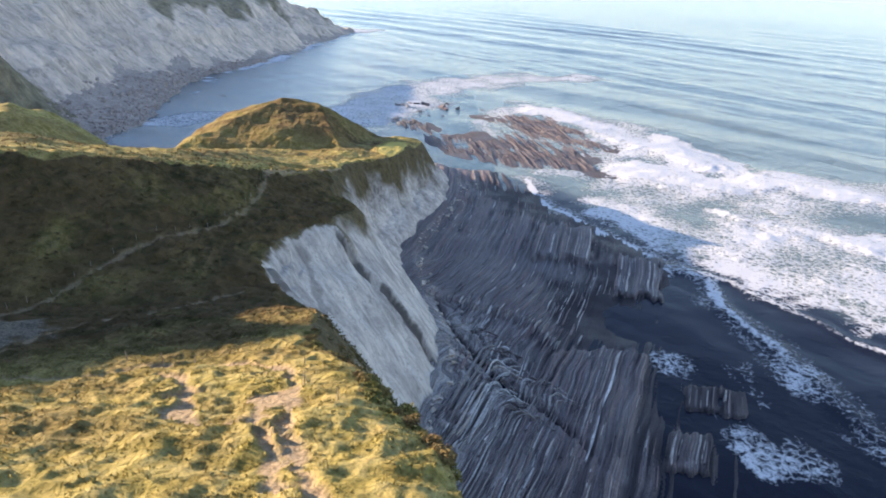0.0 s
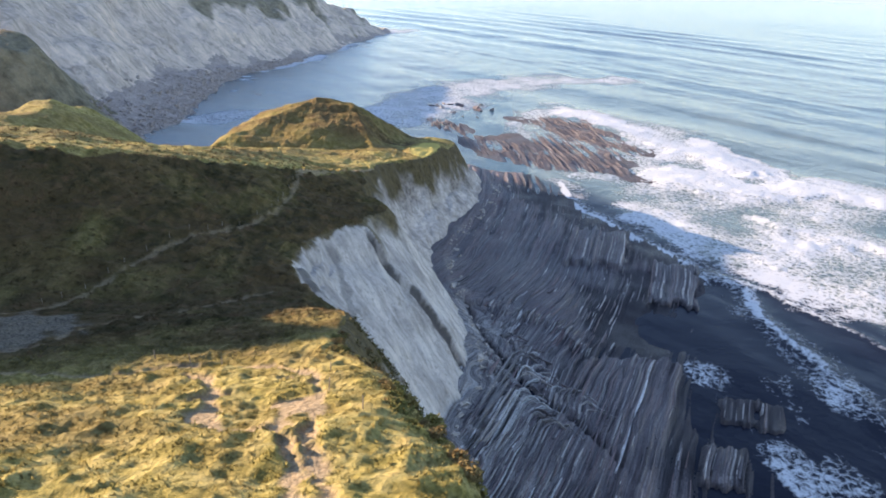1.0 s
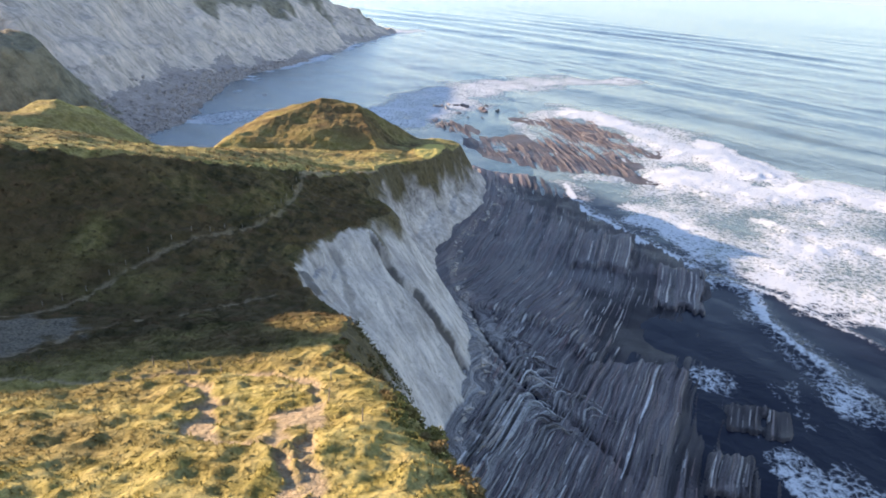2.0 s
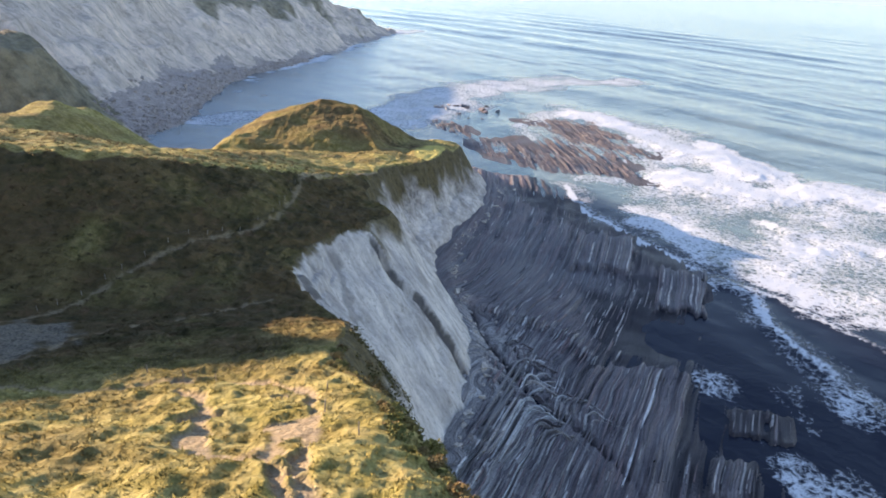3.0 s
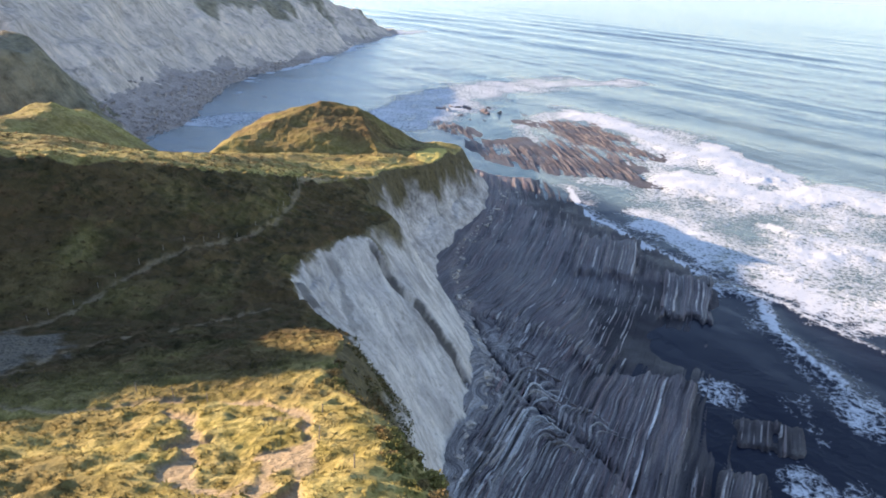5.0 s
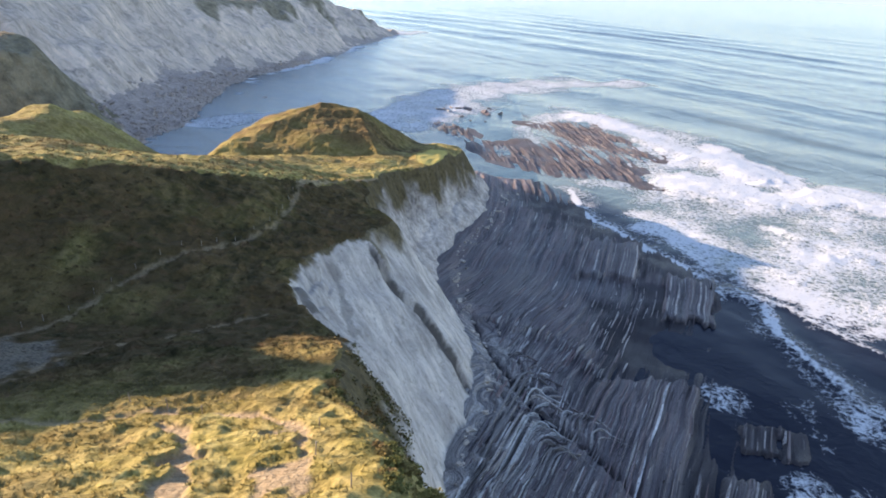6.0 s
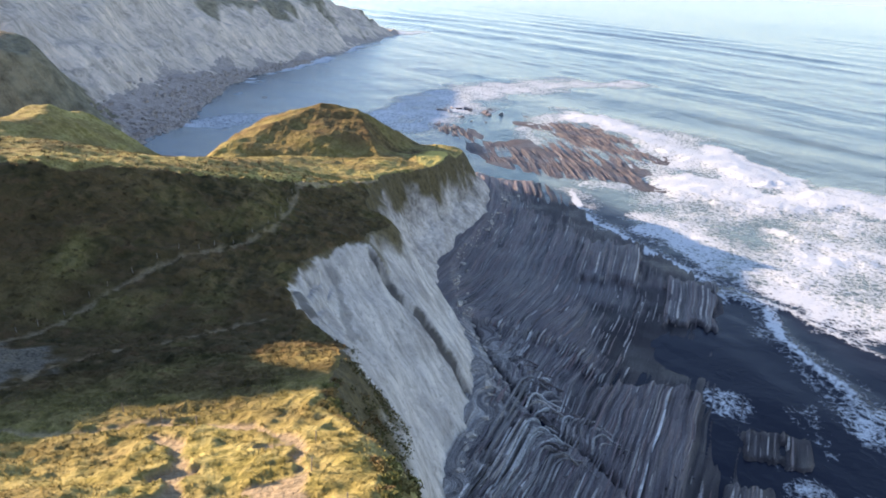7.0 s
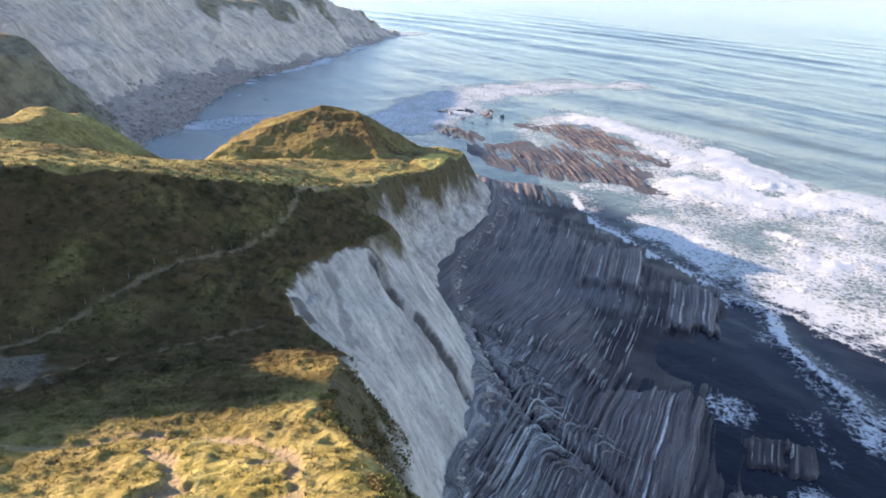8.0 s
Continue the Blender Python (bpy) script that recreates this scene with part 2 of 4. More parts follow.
def scaled(m, vec, s, turn=0.0):
    """The place turned about the upright axis, then stretched."""
    v = nd(m, "Mapping", {"Vector": vec, "Rotation": (0, 0, radians(turn))}).outputs[0]
    return nd(m, "Mapping", {"Vector": v, "Scale": s}).outputs[0]


def noise_of(m, vec, scale, detail=5.0, rough=0.6, warp=0.0):
    return nd(m, "TexNoise", {"Vector": vec, "Scale": scale, "Detail": detail, "Roughness": rough, "Distortion": warp}).outputs["Fac"]


def bump(m, b, height, strength, distance):
    n = nd(m, "Bump", {"Height": height, "Strength": strength, "Distance": distance})
    link(m, n.outputs[0], b.inputs["Normal"])


def attr(m, name):
    return nd(m, "Attribute", attribute_name=name).outputs["Fac"]


def grass_material():
    m, b = material("grass_turf", 0.95, 0.1)
    p = spot(m)
    big, mid, fine = noise_of(m, p, 0.07, 4), noise_of(m, p, 0.45, 5, 0.62), noise_of(m, p, 3.0, 6, 0.7)
    dry = ramp(m, mid, [(0.3, (0.19, 0.16, 0.045)), (0.42, (0.31, 0.245, 0.07)), (0.58, (0.43, 0.345, 0.125)), (0.75, (0.38, 0.28, 0.105))])
    clump = noise_of(m, p, 1.1, 3, 0.5)
    dry = mixc(m, ramp(m, clump, [(0.36, (0.5, 0.5, 0.5)), (0.48, (0, 0, 0))]), dry, (0.11, 0.092, 0.022))
    # dark heath tone, with the shade of the hollow put into its colour
    shade_scrub = ramp(m, mid, [(0.3, (0.026, 0.023, 0.01)), (0.5, (0.068, 0.051, 0.02)), (0.75, (0.135, 0.074, 0.038))])
    c = mixc(m, attr(m, "scrub"), dry, shade_scrub)
    rust = ramp(m, mid, [(0.35, (0.05, 0.04, 0.016)), (0.5, (0.14, 0.09, 0.04)), (0.65, (0.25, 0.175, 0.07))])
    c = mixc(m, attr(m, "rust"), c, rust)
    c = mixc(m, calc(m, "MULTIPLY", ramp(m, big, [(0.42, (0, 0, 0)), (0.6, (1, 1, 1))]), 0.5), c, (0.125, 0.075, 0.034))
    c = mixc(m, ramp(m, fine, [(0.35, (0.4, 0.4, 0.4)), (0.5, (0, 0, 0))]), c, (0.04, 0.04, 0.012))
    soil = ramp(m, fine, [(0.3, (0.2, 0.14, 0.08)), (0.6, (0.38, 0.285, 0.175)), (0.8, (0.48, 0.375, 0.25))])
    c = mixc(m, attr(m, "dirt"), c, soil)
    c = mixc(m, attr(m, "stone"), c, ramp(m, fine, [(0.35, (0.06, 0.05, 0.036)), (0.5, (0.16, 0.135, 0.1)), (0.7, (0.28, 0.235, 0.175))]))
    c = mixc(m, attr(m, "lawn"), c, (0.5, 0.4, 0.12))
    link(m, c, b.inputs["Base Color"])
    bump(m, b, calc(m, "ADD", calc(m, "ADD", mid, clump), calc(m, "MULTIPLY", fine, 0.5)), 0.9, 0.6)
    return m


def cliff_material(name, pale, grey, veg, turn, stretch, grain=0.9, cut=0.45, relief=0.9, speck=0.75):
    """Weathered marl and limestone with streaks down the dip."""
    m, b = material(name, 0.9, 0.25)
    p = spot(m)
    lines = noise_of(m, scaled(m, p, stretch, turn), 1.0, 7, 0.62, 0.5)
    blot, fine = noise_of(m, p, 0.06, 5, 0.6, 0.6), noise_of(m, p, grain, 8, 0.7)
    patch = noise_of(m, scaled(m, p, tuple(v ** 0.5 * 0.45 for v in stretch), turn), 1.0, 8, 0.68, 0.9)
    c = ramp(m, patch, [(0.3, tuple(0.55 * v for v in grey)), (0.42, grey), (0.52, tuple(0.5 * (v + w) for v, w in zip(grey, pale))), (0.6, pale), (0.74, tuple(1.1 * v for v in pale))])
    c = mixc(m, 0.3, c, ramp(m, lines, [(0.3, tuple(0.5 * v for v in grey)), (0.42, grey), (0.5, pale), (0.66, tuple(1.12 * v for v in pale)), (0.8, grey)]))
    c = mixc(m, calc(m, "MULTIPLY", ramp(m, blot, [(0.44, (0, 0, 0)), (0.62, (1, 1, 1))]), 0.4), c, grey)
    hatch = noise_of(m, scaled(m, p, tuple(v * k for v, k in zip(stretch, (6.0, 2.4, 3.5))), turn), 1.0, 5, 0.7, 0.3)
    c = mixc(m, ramp(m, hatch, [(0.36, (cut, cut, cut)), (0.5, (0, 0, 0))]), c, tuple(0.62 * v for v in grey))
    c = mixc(m, ramp(m, hatch, [(0.58, (0, 0, 0)), (0.7, (0.8 * cut, 0.8 * cut, 0.8 * cut))]), c, tuple(1.2 * v for v in pale))
    c = mixc(m, ramp(m, fine, [(0.34, (speck, speck, speck)), (0.47, (0, 0, 0))]), c, tuple(0.45 * v for v in grey))
    c = mixc(m, attr(m, "earth"), c, mixc(m, ramp(m, hatch, [(0.4, (0, 0, 0)), (0.62, (1, 1, 1))]), (0.07, 0.056, 0.045), (0.3, 0.25, 0.2)))
    c = mixc(m, attr(m, "green"), c, mixc(m, ramp(m, fine, [(0.35, (0, 0, 0)), (0.6, (1, 1, 1))]), tuple(0.4 * v for v in veg), veg))
    c = mixc(m, attr(m, "seam"), c, tuple(0.3 * v for v in grey))
    link(m, c, b.inputs["Base Color"])
    bump(m, b, calc(m, "ADD", calc(m, "ADD", lines, hatch), calc(m, "MULTIPLY", fine, 0.5)), 0.9, relief)
    return m


def platform_material():
    """Wave-cut slate and limestone in thin upturned beds."""
    m, b = material("bedded_rock", 0.55, 0.3)
    p = spot(m)
    u = attr(m, "bed")
    v = nd(m, "CombineXYZ", {"X": u, "Y": calc(m, "MULTIPLY", nd(m, "SeparateXYZ", {"Vector": p}).outputs[1], 0.02)}).outputs[0]
    thin, wide = noise_of(m, v, 1.9, 6, 0.75), noise_of(m, v, 0.35, 3, 0.5)
    fine, blot = noise_of(m, p, 2.2, 6, 0.7), noise_of(m, p, 0.08, 4)
    c = ramp(m, thin, [(0.34, (0.034, 0.03, 0.033)), (0.46, (0.13, 0.112, 0.114)), (0.56, (0.24, 0.21, 0.2)), (0.66, (0.6, 0.55, 0.5))])
    c = mixc(m, calc(m, "MULTIPLY", ramp(m, wide, [(0.4, (0, 0, 0)), (0.55, (1, 1, 1))]), calc(m, "ADD", 0.35, calc(m, "MULTIPLY", attr(m, "brown"), 0.45))), c, (0.26, 0.18, 0.165))
    c = mixc(m, calc(m, "MULTIPLY", attr(m, "pale"), 0.75), c, ramp(m, thin, [(0.36, (0.08, 0.072, 0.068)), (0.45, (0.32, 0.285, 0.25)), (0.58, (0.58, 0.53, 0.47))]))
    c = mixc(m, ramp(m, blot, [(0.42, (0.4, 0.4, 0.4)), (0.6, (0, 0, 0))]), c, (0.1, 0.085, 0.088))
    c = mixc(m, ramp(m, fine, [(0.35, (0.5, 0.5, 0.5)), (0.5, (0, 0, 0))]), c, (0.03, 0.028, 0.03))
    faint = ramp(m, thin, [(0.36, (0.058, 0.057, 0.062)), (0.5, (0.112, 0.107, 0.11)), (0.64, (0.19, 0.182, 0.18))])
    faint = mixc(m, ramp(m, noise_of(m, p, 0.035, 4, 0.6), [(0.42, (0, 0, 0)), (0.6, (0.5, 0.5, 0.5))]), faint, (0.125, 0.095, 0.094))
    c = mixc(m, calc(m, "MULTIPLY", attr(m, "plain"), 0.8), c, faint)
    wet = attr(m, "wet")
    c = mixc(m, calc(m, "MULTIPLY", wet, 0.85), c, (0.028, 0.023, 0.027))
    link(m, c, b.inputs["Base Color"])
    link(m, ramp(m, blot, [(0.4, (0.5, 0.5, 0.5)), (0.6, (0.8, 0.8, 0.8))]), b.inputs["Roughness"])
    bump(m, b, calc(m, "ADD", calc(m, "MULTIPLY", thin, 1.5), fine), 0.9, 0.4)
    return m


def bed_material(name, dark, brown, pale):
    """Single upturned beds, each of its own tone."""
    m, b = material(name, 0.6, 0.4)
    p = spot(m)
    r = nd(m, "ObjectInfo").outputs["Random"]
    fine, blot = noise_of(m, p, 1.8, 7, 0.7), noise_of(m, p, 0.25, 4)
    c = ramp(m, r, [(0.0, tuple(0.45 * v for v in dark)), (0.3, dark), (0.5, brown), (0.72, tuple(0.5 * v for v in pale)), (0.86, tuple(0.85 * v for v in pale)), (1.0, pale)])
    c = mixc(m, ramp(m, fine, [(0.34, (0.85, 0.85, 0.85)), (0.5, (0, 0, 0))]), c, tuple(0.3 * v for v in dark))
    c = mixc(m, ramp(m, blot, [(0.4, (0.45, 0.45, 0.45)), (0.55, (0, 0, 0))]), c, tuple(0.65 * v for v in dark))
    link(m, c, b.inputs["Base Color"])
    bump(m, b, fine, 0.8, 0.3)
    return m


def water_material():
    m, b = material("sea_water", 0.12, 0.5)
    p = spot(m)
    b.inputs["IOR"].default_value = 1.333
    b.inputs["Specular Tint"].default_value = (0.9, 0.97, 1.0, 1)
    near, depth = attr(m, "foam"), attr(m, "shoal")
    r1 = noise_of(m, scaled(m, p, (1.0, 0.45, 1.0), 40), 0.22, 6, 0.62)
    r2 = noise_of(m, p, 0.9, 5, 0.65)
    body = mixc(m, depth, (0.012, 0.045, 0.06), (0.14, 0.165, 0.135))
    # the headland's shade beside the platform, painted as near-black water
    body = mixc(m, calc(m, "MULTIPLY", attr(m, "shade_band"), 0.97), body, (0.005, 0.006, 0.016))
    # lace: cells of foam whose walls widen as the foam thickens
    warp = nd(m, "TexNoise", {"Vector": p, "Scale": 0.25, "Detail": 4.0}).outputs["Color"]
    q = nd(m, "VectorMath", {0: p, 1: nd(m, "VectorMath", {0: warp, "Scale": 5.0}, operation="SCALE").outputs[0]}, operation="ADD").outputs[0]
    cell = nd(m, "TexVoronoi", {"Vector": q, "Scale": 0.5}, feature="DISTANCE_TO_EDGE").outputs["Distance"]
    cell2 = nd(m, "TexVoronoi", {"Vector": q, "Scale": 1.5}, feature="DISTANCE_TO_EDGE").outputs["Distance"]
    walls = calc(m, "ADD", calc(m, "MULTIPLY", cell, 0.9), calc(m, "MULTIPLY", cell2, 0.5))
    n = noise_of(m, p, 0.5, 7, 0.75)
    level = calc(m, "ADD", calc(m, "MULTIPLY", near, 1.05), calc(m, "MULTIPLY", calc(m, "SUBTRACT", n, 0.5), 1.7))
    level = calc(m, "SUBTRACT", level, calc(m, "MULTIPLY", walls, 1.25))
    level = calc(m, "MULTIPLY", level, ramp(m, near, [(0.02, (0, 0, 0)), (0.15, (1, 1, 1))]))
    f = ramp(m, level, [(0.08, (0, 0, 0)), (0.5, (1, 1, 1))])
    # reflections are dulled in the same painted shade
    link(m, calc(m, "SUBTRACT", 0.5, calc(m, "MULTIPLY", attr(m, "shade_band"), 0.3)), b.inputs["Specular IOR Level"])
    link(m, mixc(m, f, body, (0.56, 0.56, 0.56)), b.inputs["Base Color"])
    link(m, ramp(m, f, [(0.0, (0.19, 0.19, 0.19)), (0.6, (0.8, 0.8, 0.8))]), b.inputs["Roughness"])
    r0 = noise_of(m, scaled(m, p, (0.006, 0.032, 0.02), 49.5), 1.0, 4, 0.55)
    hgt = calc(m, "ADD", calc(m, "ADD", calc(m, "MULTIPLY_ADD", r0, 3.2, calc(m, "MULTIPLY", r1, 0.7)), calc(m, "MULTIPLY", r2, 0.25)), calc(m, "MULTIPLY", f, 0.25))
    n_bump = nd(m, "Bump", {"Height": hgt, "Strength": calc(m, "SUBTRACT", 0.6, calc(m, "MULTIPLY", attr(m, "shade_band"), 0.3)), "Distance": 0.9})
    link(m, n_bump.outputs[0], b.inputs["Normal"])
    return m


GRASS = grass_material()
CLIFF_POINT = cliff_material("point_cliff_rock", (0.7, 0.6, 0.5), (0.4, 0.335, 0.285), (0.13, 0.094, 0.038), 20, (0.13, 0.22, 0.16), 0.7, 0.55, 0.8, 0.6)
CLIFF = cliff_material("pale_cliff_rock", (0.68, 0.59, 0.49), (0.37, 0.315, 0.265), (0.13, 0.094, 0.038), 44, (0.04, 0.26, 0.03), 0.9, 0.4, 0.55, 0.5)
FAR_CLIFF = cliff_material("far_cliff_rock", (0.82, 0.645, 0.5), (0.52, 0.415, 0.325), (0.27, 0.225, 0.14), 14, (0.014, 0.085, 0.006), 0.16, 0.5, 3.5, 0.6)
RUBBLE = cliff_material("shore_rubble", (0.48, 0.39, 0.33), (0.33, 0.27, 0.23), (0.1, 0.1, 0.05), 0, (0.25, 0.25, 0.25))
PLATFORM = platform_material()
BED = bed_material("rock_bed_slate", (0.16, 0.132, 0.13), (0.23, 0.16, 0.145), (0.5, 0.44, 0.39))
BED_PALE = bed_material("rock_bed_limestone", (0.28, 0.25, 0.225), (0.4, 0.34, 0.29), (0.68, 0.64, 0.58))
BED_WHITE = bed_material("rock_bed_white", (0.5, 0.46, 0.42), (0.62, 0.57, 0.52), (0.75, 0.71, 0.66))
WATER = water_material()


def leaf_material():
    """Gorse and bramble: each bush of its own tone."""
    m, b = material("bush_leaves", 0.8, 0.2)
    r = nd(m, "ObjectInfo").outputs["Random"]
    c = ramp(m, r, [(0.0, (0.07, 0.075, 0.02)), (0.4, (0.14, 0.13, 0.03)), (0.65, (0.22, 0.175, 0.05)), (0.82, (0.2, 0.12, 0.045)), (1.0, (0.15, 0.1, 0.035))])
    isl = nd(m, "NewGeometry").outputs["Random Per Island"]
    link(m, mixc(m, calc(m, "MULTIPLY", isl, 0.3), c, (0.22, 0.17, 0.055)), b.inputs["Base Color"])
    return m


def wood_material():
    m, b = material("weathered_wood", 0.9, 0.2)
    n = noise_of(m, scaled(m, spot(m), (6, 6, 1.0)), 3.0, 5)
    link(m, ramp(m, n, [(0.3, (0.16, 0.12, 0.085)), (0.7, (0.36, 0.3, 0.23))]), b.inputs["Base Color"])
    bump(m, b, n, 0.5, 0.02)
    return m


def fragment_material(name, shade):
    """Broken ends of beds, piece by piece of another tone."""
    m, b = material(name, 0.6, 0.3)
    r = nd(m, "NewGeometry").outputs["Random Per Island"]
    fine = noise_of(m, spot(m), 2.5, 6, 0.7)
    c = ramp(m, r, [(0.0, (0.06, 0.052, 0.055)), (0.5, (0.13, 0.11, 0.112)), (0.75, (0.2, 0.13, 0.12)), (0.92, (0.16, 0.145, 0.14)), (0.97, (0.36, 0.33, 0.3)), (1.0, (0.5, 0.46, 0.42))])
    c = mixc(m, ramp(m, fine, [(0.35, (0.75, 0.75, 0.75)), (0.5, (0, 0, 0))]), c, (0.03, 0.027, 0.03))
    c = mixc(m, shade, c, (0.062, 0.05, 0.058))
    link(m, c, b.inputs["Base Color"])
    bump(m, b, fine, 0.7, 0.2)
    return m


def heath_material():
    """Leaves and sprigs of the scrub on the headland's shoulder."""
    m, b = material("shoulder_scrub", 0.85, 0.15)
    r = nd(m, "NewGeometry").outputs["Random Per Island"]
    n = noise_of(m, spot(m), 0.35, 3)
    c = ramp(m, r, [(0.0, (0.04, 0.04, 0.013)), (0.5, (0.085, 0.075, 0.024)), (0.85, (0.13, 0.105, 0.036)), (1.0, (0.2, 0.15, 0.055))])
    link(m, mixc(m, ramp(m, n, [(0.5, (0, 0, 0)), (0.65, (0.7, 0.7, 0.7))]), c, (0.16, 0.075, 0.03)), b.inputs["Base Color"])
    return m


LEAVES, WOOD, FRAGMENTS, HEATH = leaf_material(), wood_material(), fragment_material("bed_fragments", 0.0), heath_material()
REEF = fragment_material("reef_stone", 0.75)

# ---------------------------------------------------------------- the land, one sheet cut along its kinds of ground
gx = steps((-900, -340, 9), (-340, -200, 2.2), (-200, -76, 1.2), (-76, -48, 0.45), (-48, 6, 0.25), (6, 20, 0.45))
gy = steps((-300, 14, 7), (14, 28, 0.5), (28, 86, 0.25), (86, 112, 0.42), (112, 262, 0.5), (262, 300, 0.8), (300, 460, 1.6), (460, 940, 2.8))
X, Y = [a.ravel() for a in np.meshgrid(gx, gy)]
Zg, cut, far_on, shore = ground_height(X, Y)
dirt = path_mask(X, Y) * np.where(Y > 86, 0.75, 1.0) * np.where(X < -26, 0.6, 1.0) * (Y < 175)
grassy = (cut < -0.3) & ~far_on
Zg = Zg + np.where(grassy, tussocks(X, Y) * ease((-cut) / 2.5) * (1 - 0.7 * dirt), 0) - 0.35 * dirt * grassy
Zg = Zg + np.where(~grassy & ~far_on, 0.5 * fbm((Y - 0.6 * Zg) * 0.25, (Zg + 0.4 * Y) * 0.2, 51, 2), 0)
Zg = np.maximum(Zg, -4)
yc_all = along(X, (-200, -120, -95, -75, -58, -47, -37, -29, -16, -8, 5, 20), (108, 112, 118, 123.5, 137, 147, 158.5, 172, 200, 221, 236, 240))
top = top_surface(X, Y)
# heath over the shaded hollow; its dark tone also paints in the shade
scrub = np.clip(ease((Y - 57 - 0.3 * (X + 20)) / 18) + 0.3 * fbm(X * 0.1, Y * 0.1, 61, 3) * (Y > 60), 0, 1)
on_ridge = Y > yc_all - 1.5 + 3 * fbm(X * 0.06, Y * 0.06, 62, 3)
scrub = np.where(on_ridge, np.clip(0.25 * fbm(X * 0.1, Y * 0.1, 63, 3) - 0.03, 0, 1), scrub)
scrub = np.maximum(scrub, 0.5 * ease(1.2 - np.hypot((X + 47) / 36, (Y - 258) / 36)) * 1.3)
scrub = np.maximum(scrub, 0.6 * ease((cut + 1.5) / 1.5) * (Y < 100))
# the painted dark is held back where sun reaches the spur's corner
scrub = scrub * (1 - 0.75 * np.exp(-((X + 16) / 7) ** 2 - ((Y - 79) / 4.5) ** 2))
mound = ease(1.15 - np.hypot((X + 48) / 42, (Y - 256) / 36))
rust = np.clip(0.95 * ease(mound * 3) * (0.65 + 0.5 * fbm(X * 0.05, Y * 0.2, 70, 3)) + on_ridge * (0.3 * fbm(X * 0.12, Y * 0.12, 65, 3)), 0, 1)
rust = np.maximum(rust, ease((Y - 88) / 10) * ~on_ridge * np.clip(0.4 * fbm(X * 0.07, Y * 0.07, 66, 3), 0, 0.3))
knoll = np.hypot((X + 94) / 13, (Y - 192) / 12)
dirt = np.maximum(dirt, 0.55 * ease((1.0 - knoll + 0.6 * fbm(X * 0.15, Y * 0.15, 64, 3)) / 0.4))
lawn = 0.9 * ease((1.0 - np.hypot((X + 10.5) / 7.0, (Y - 231) / 10.5)) / 0.15)
stone = 0.9 * ease((1.1 - np.hypot((X + 54) / 7, (Y - 77.5) / 9.5) + 0.4 * fbm(X * 0.3, Y * 0.3, 68, 3)) / 0.4)
dirt = np.maximum(dirt, 0.75 * (1 - ease((np.abs(Y - yc_all + 0.5) + 1.5 * fbm(X * 0.2, Y * 0.2, 67, 3) - 0.2) / 1.2)) * (X > -38) * (X < -8))
streak = fbm((Y - 0.8 * Zg) * 0.11, (Zg + 0.5 * Y) * 0.07, 72, 3)
low = along(Y, (140, 148, 156, 162, 170, 185, 200, 215, 232, 262), (20.5, 20.5, 21, 20, 19, 17, 14, 12, 10.5, 4))
green = ease((Zg - low + 4.0 * streak + 1.5 * fbm(Y * 0.22, Zg * 0.22, 71, 3)) / 5) * (Y > 137) * (side_of_seam(X, Y) > 1.5)
earth = 0.75 * ease((Zg - low + 6 + 7.0 * streak) / 6) * ease((Y - 157) / 4) * (0.35 + 0.65 * ease(0.5 + fbm((Y - 0.7 * Zg) * 0.2, Zg * 0.12, 74, 3)))
green = np.maximum(green, ease((92 - Y) / 12) * ease((Zg - top + 15 + 5 * fbm(X * 0.1, Y * 0.1, 73, 3)) / 6) * (1 - 0.85 * ease((fbm(X * 0.35, Y * 0.12, 76, 3) - 0.3) / 0.2) * ease((top - Zg - 7) / 4)))
green = np.maximum(green, 0.95 * ease((1.0 - cut + 0.8 * fbm(X * 0.5, Y * 0.5, 79, 3)) / 1.0))
hill = hill_out(X, Y)
green = np.where(far_on, 0.9 * ease((0.8 * fbm((X + 0.55 * Y) * 0.03, (Y - 0.5 * X) * 0.012, 75, 4) + 0.02 * (Zg - 62) + 0.0022 * (Y - 560)) / 0.3), green)
green = np.where(far_on & (hill < 1.15) & (Zg > 6), 1.0, green)
SEAMS = (((-19, 141.5), (-12.5, 136.6), (-7.4, 134.6), (-3.5, 131.9), (0.3, 129.4), (4, 125)), ((-27, 122), (-20, 119), (-12, 115), (-5, 112)), ((-24.3, 130), (-21.7, 125.2), (-19.6, 119.4), (-17.7, 115)), ((-27, 115.5), (-25.2, 112.6), (-22.3, 112.8)))
seam = np.zeros(len(X))
for line, wide, dark in zip(SEAMS, (0.12, 0.05, 0.6, 0.5), (0.9, 0.5, 0.5, 0.85)):
    seam = np.maximum(seam, dark * (1 - ease((to_line(X, Y, line) + 0.9 * fbm(X * 0.4, Y * 0.4, 77, 3) - wide) / 0.6)))
seam = np.maximum(seam, 0.1 * ease((fbm((0.74 * X + 0.67 * Y) * 0.25, (0.67 * X - 0.74 * Y) * 0.06, 78, 4) - 0.55) / 0.3)) * (Y < 300)
V = np.stack([X, Y, Zg], -1)
F = quads(len(gx), len(gy))
F = F[Zg[F].max(1) > -1.5]
n_far, n_grass = far_on[F].sum(1), grassy[F].sum(1)
beach_f = (n_far >= 2) & (shore[F].mean(1) < scree(Y[F].mean(1)) + 9 * fbm(X[F[:, 0]] * 0.06, Y[F[:, 0]] * 0.06, 69, 4)) & ~((hill[F].mean(1) < 1.15) & (Zg[F].mean(1) > 6))
far_f = (n_far >= 2) & ~beach_f
grass_f = (n_far < 2) & (n_grass >= 2)
cliff_f = (n_far < 2) & (n_grass < 2)
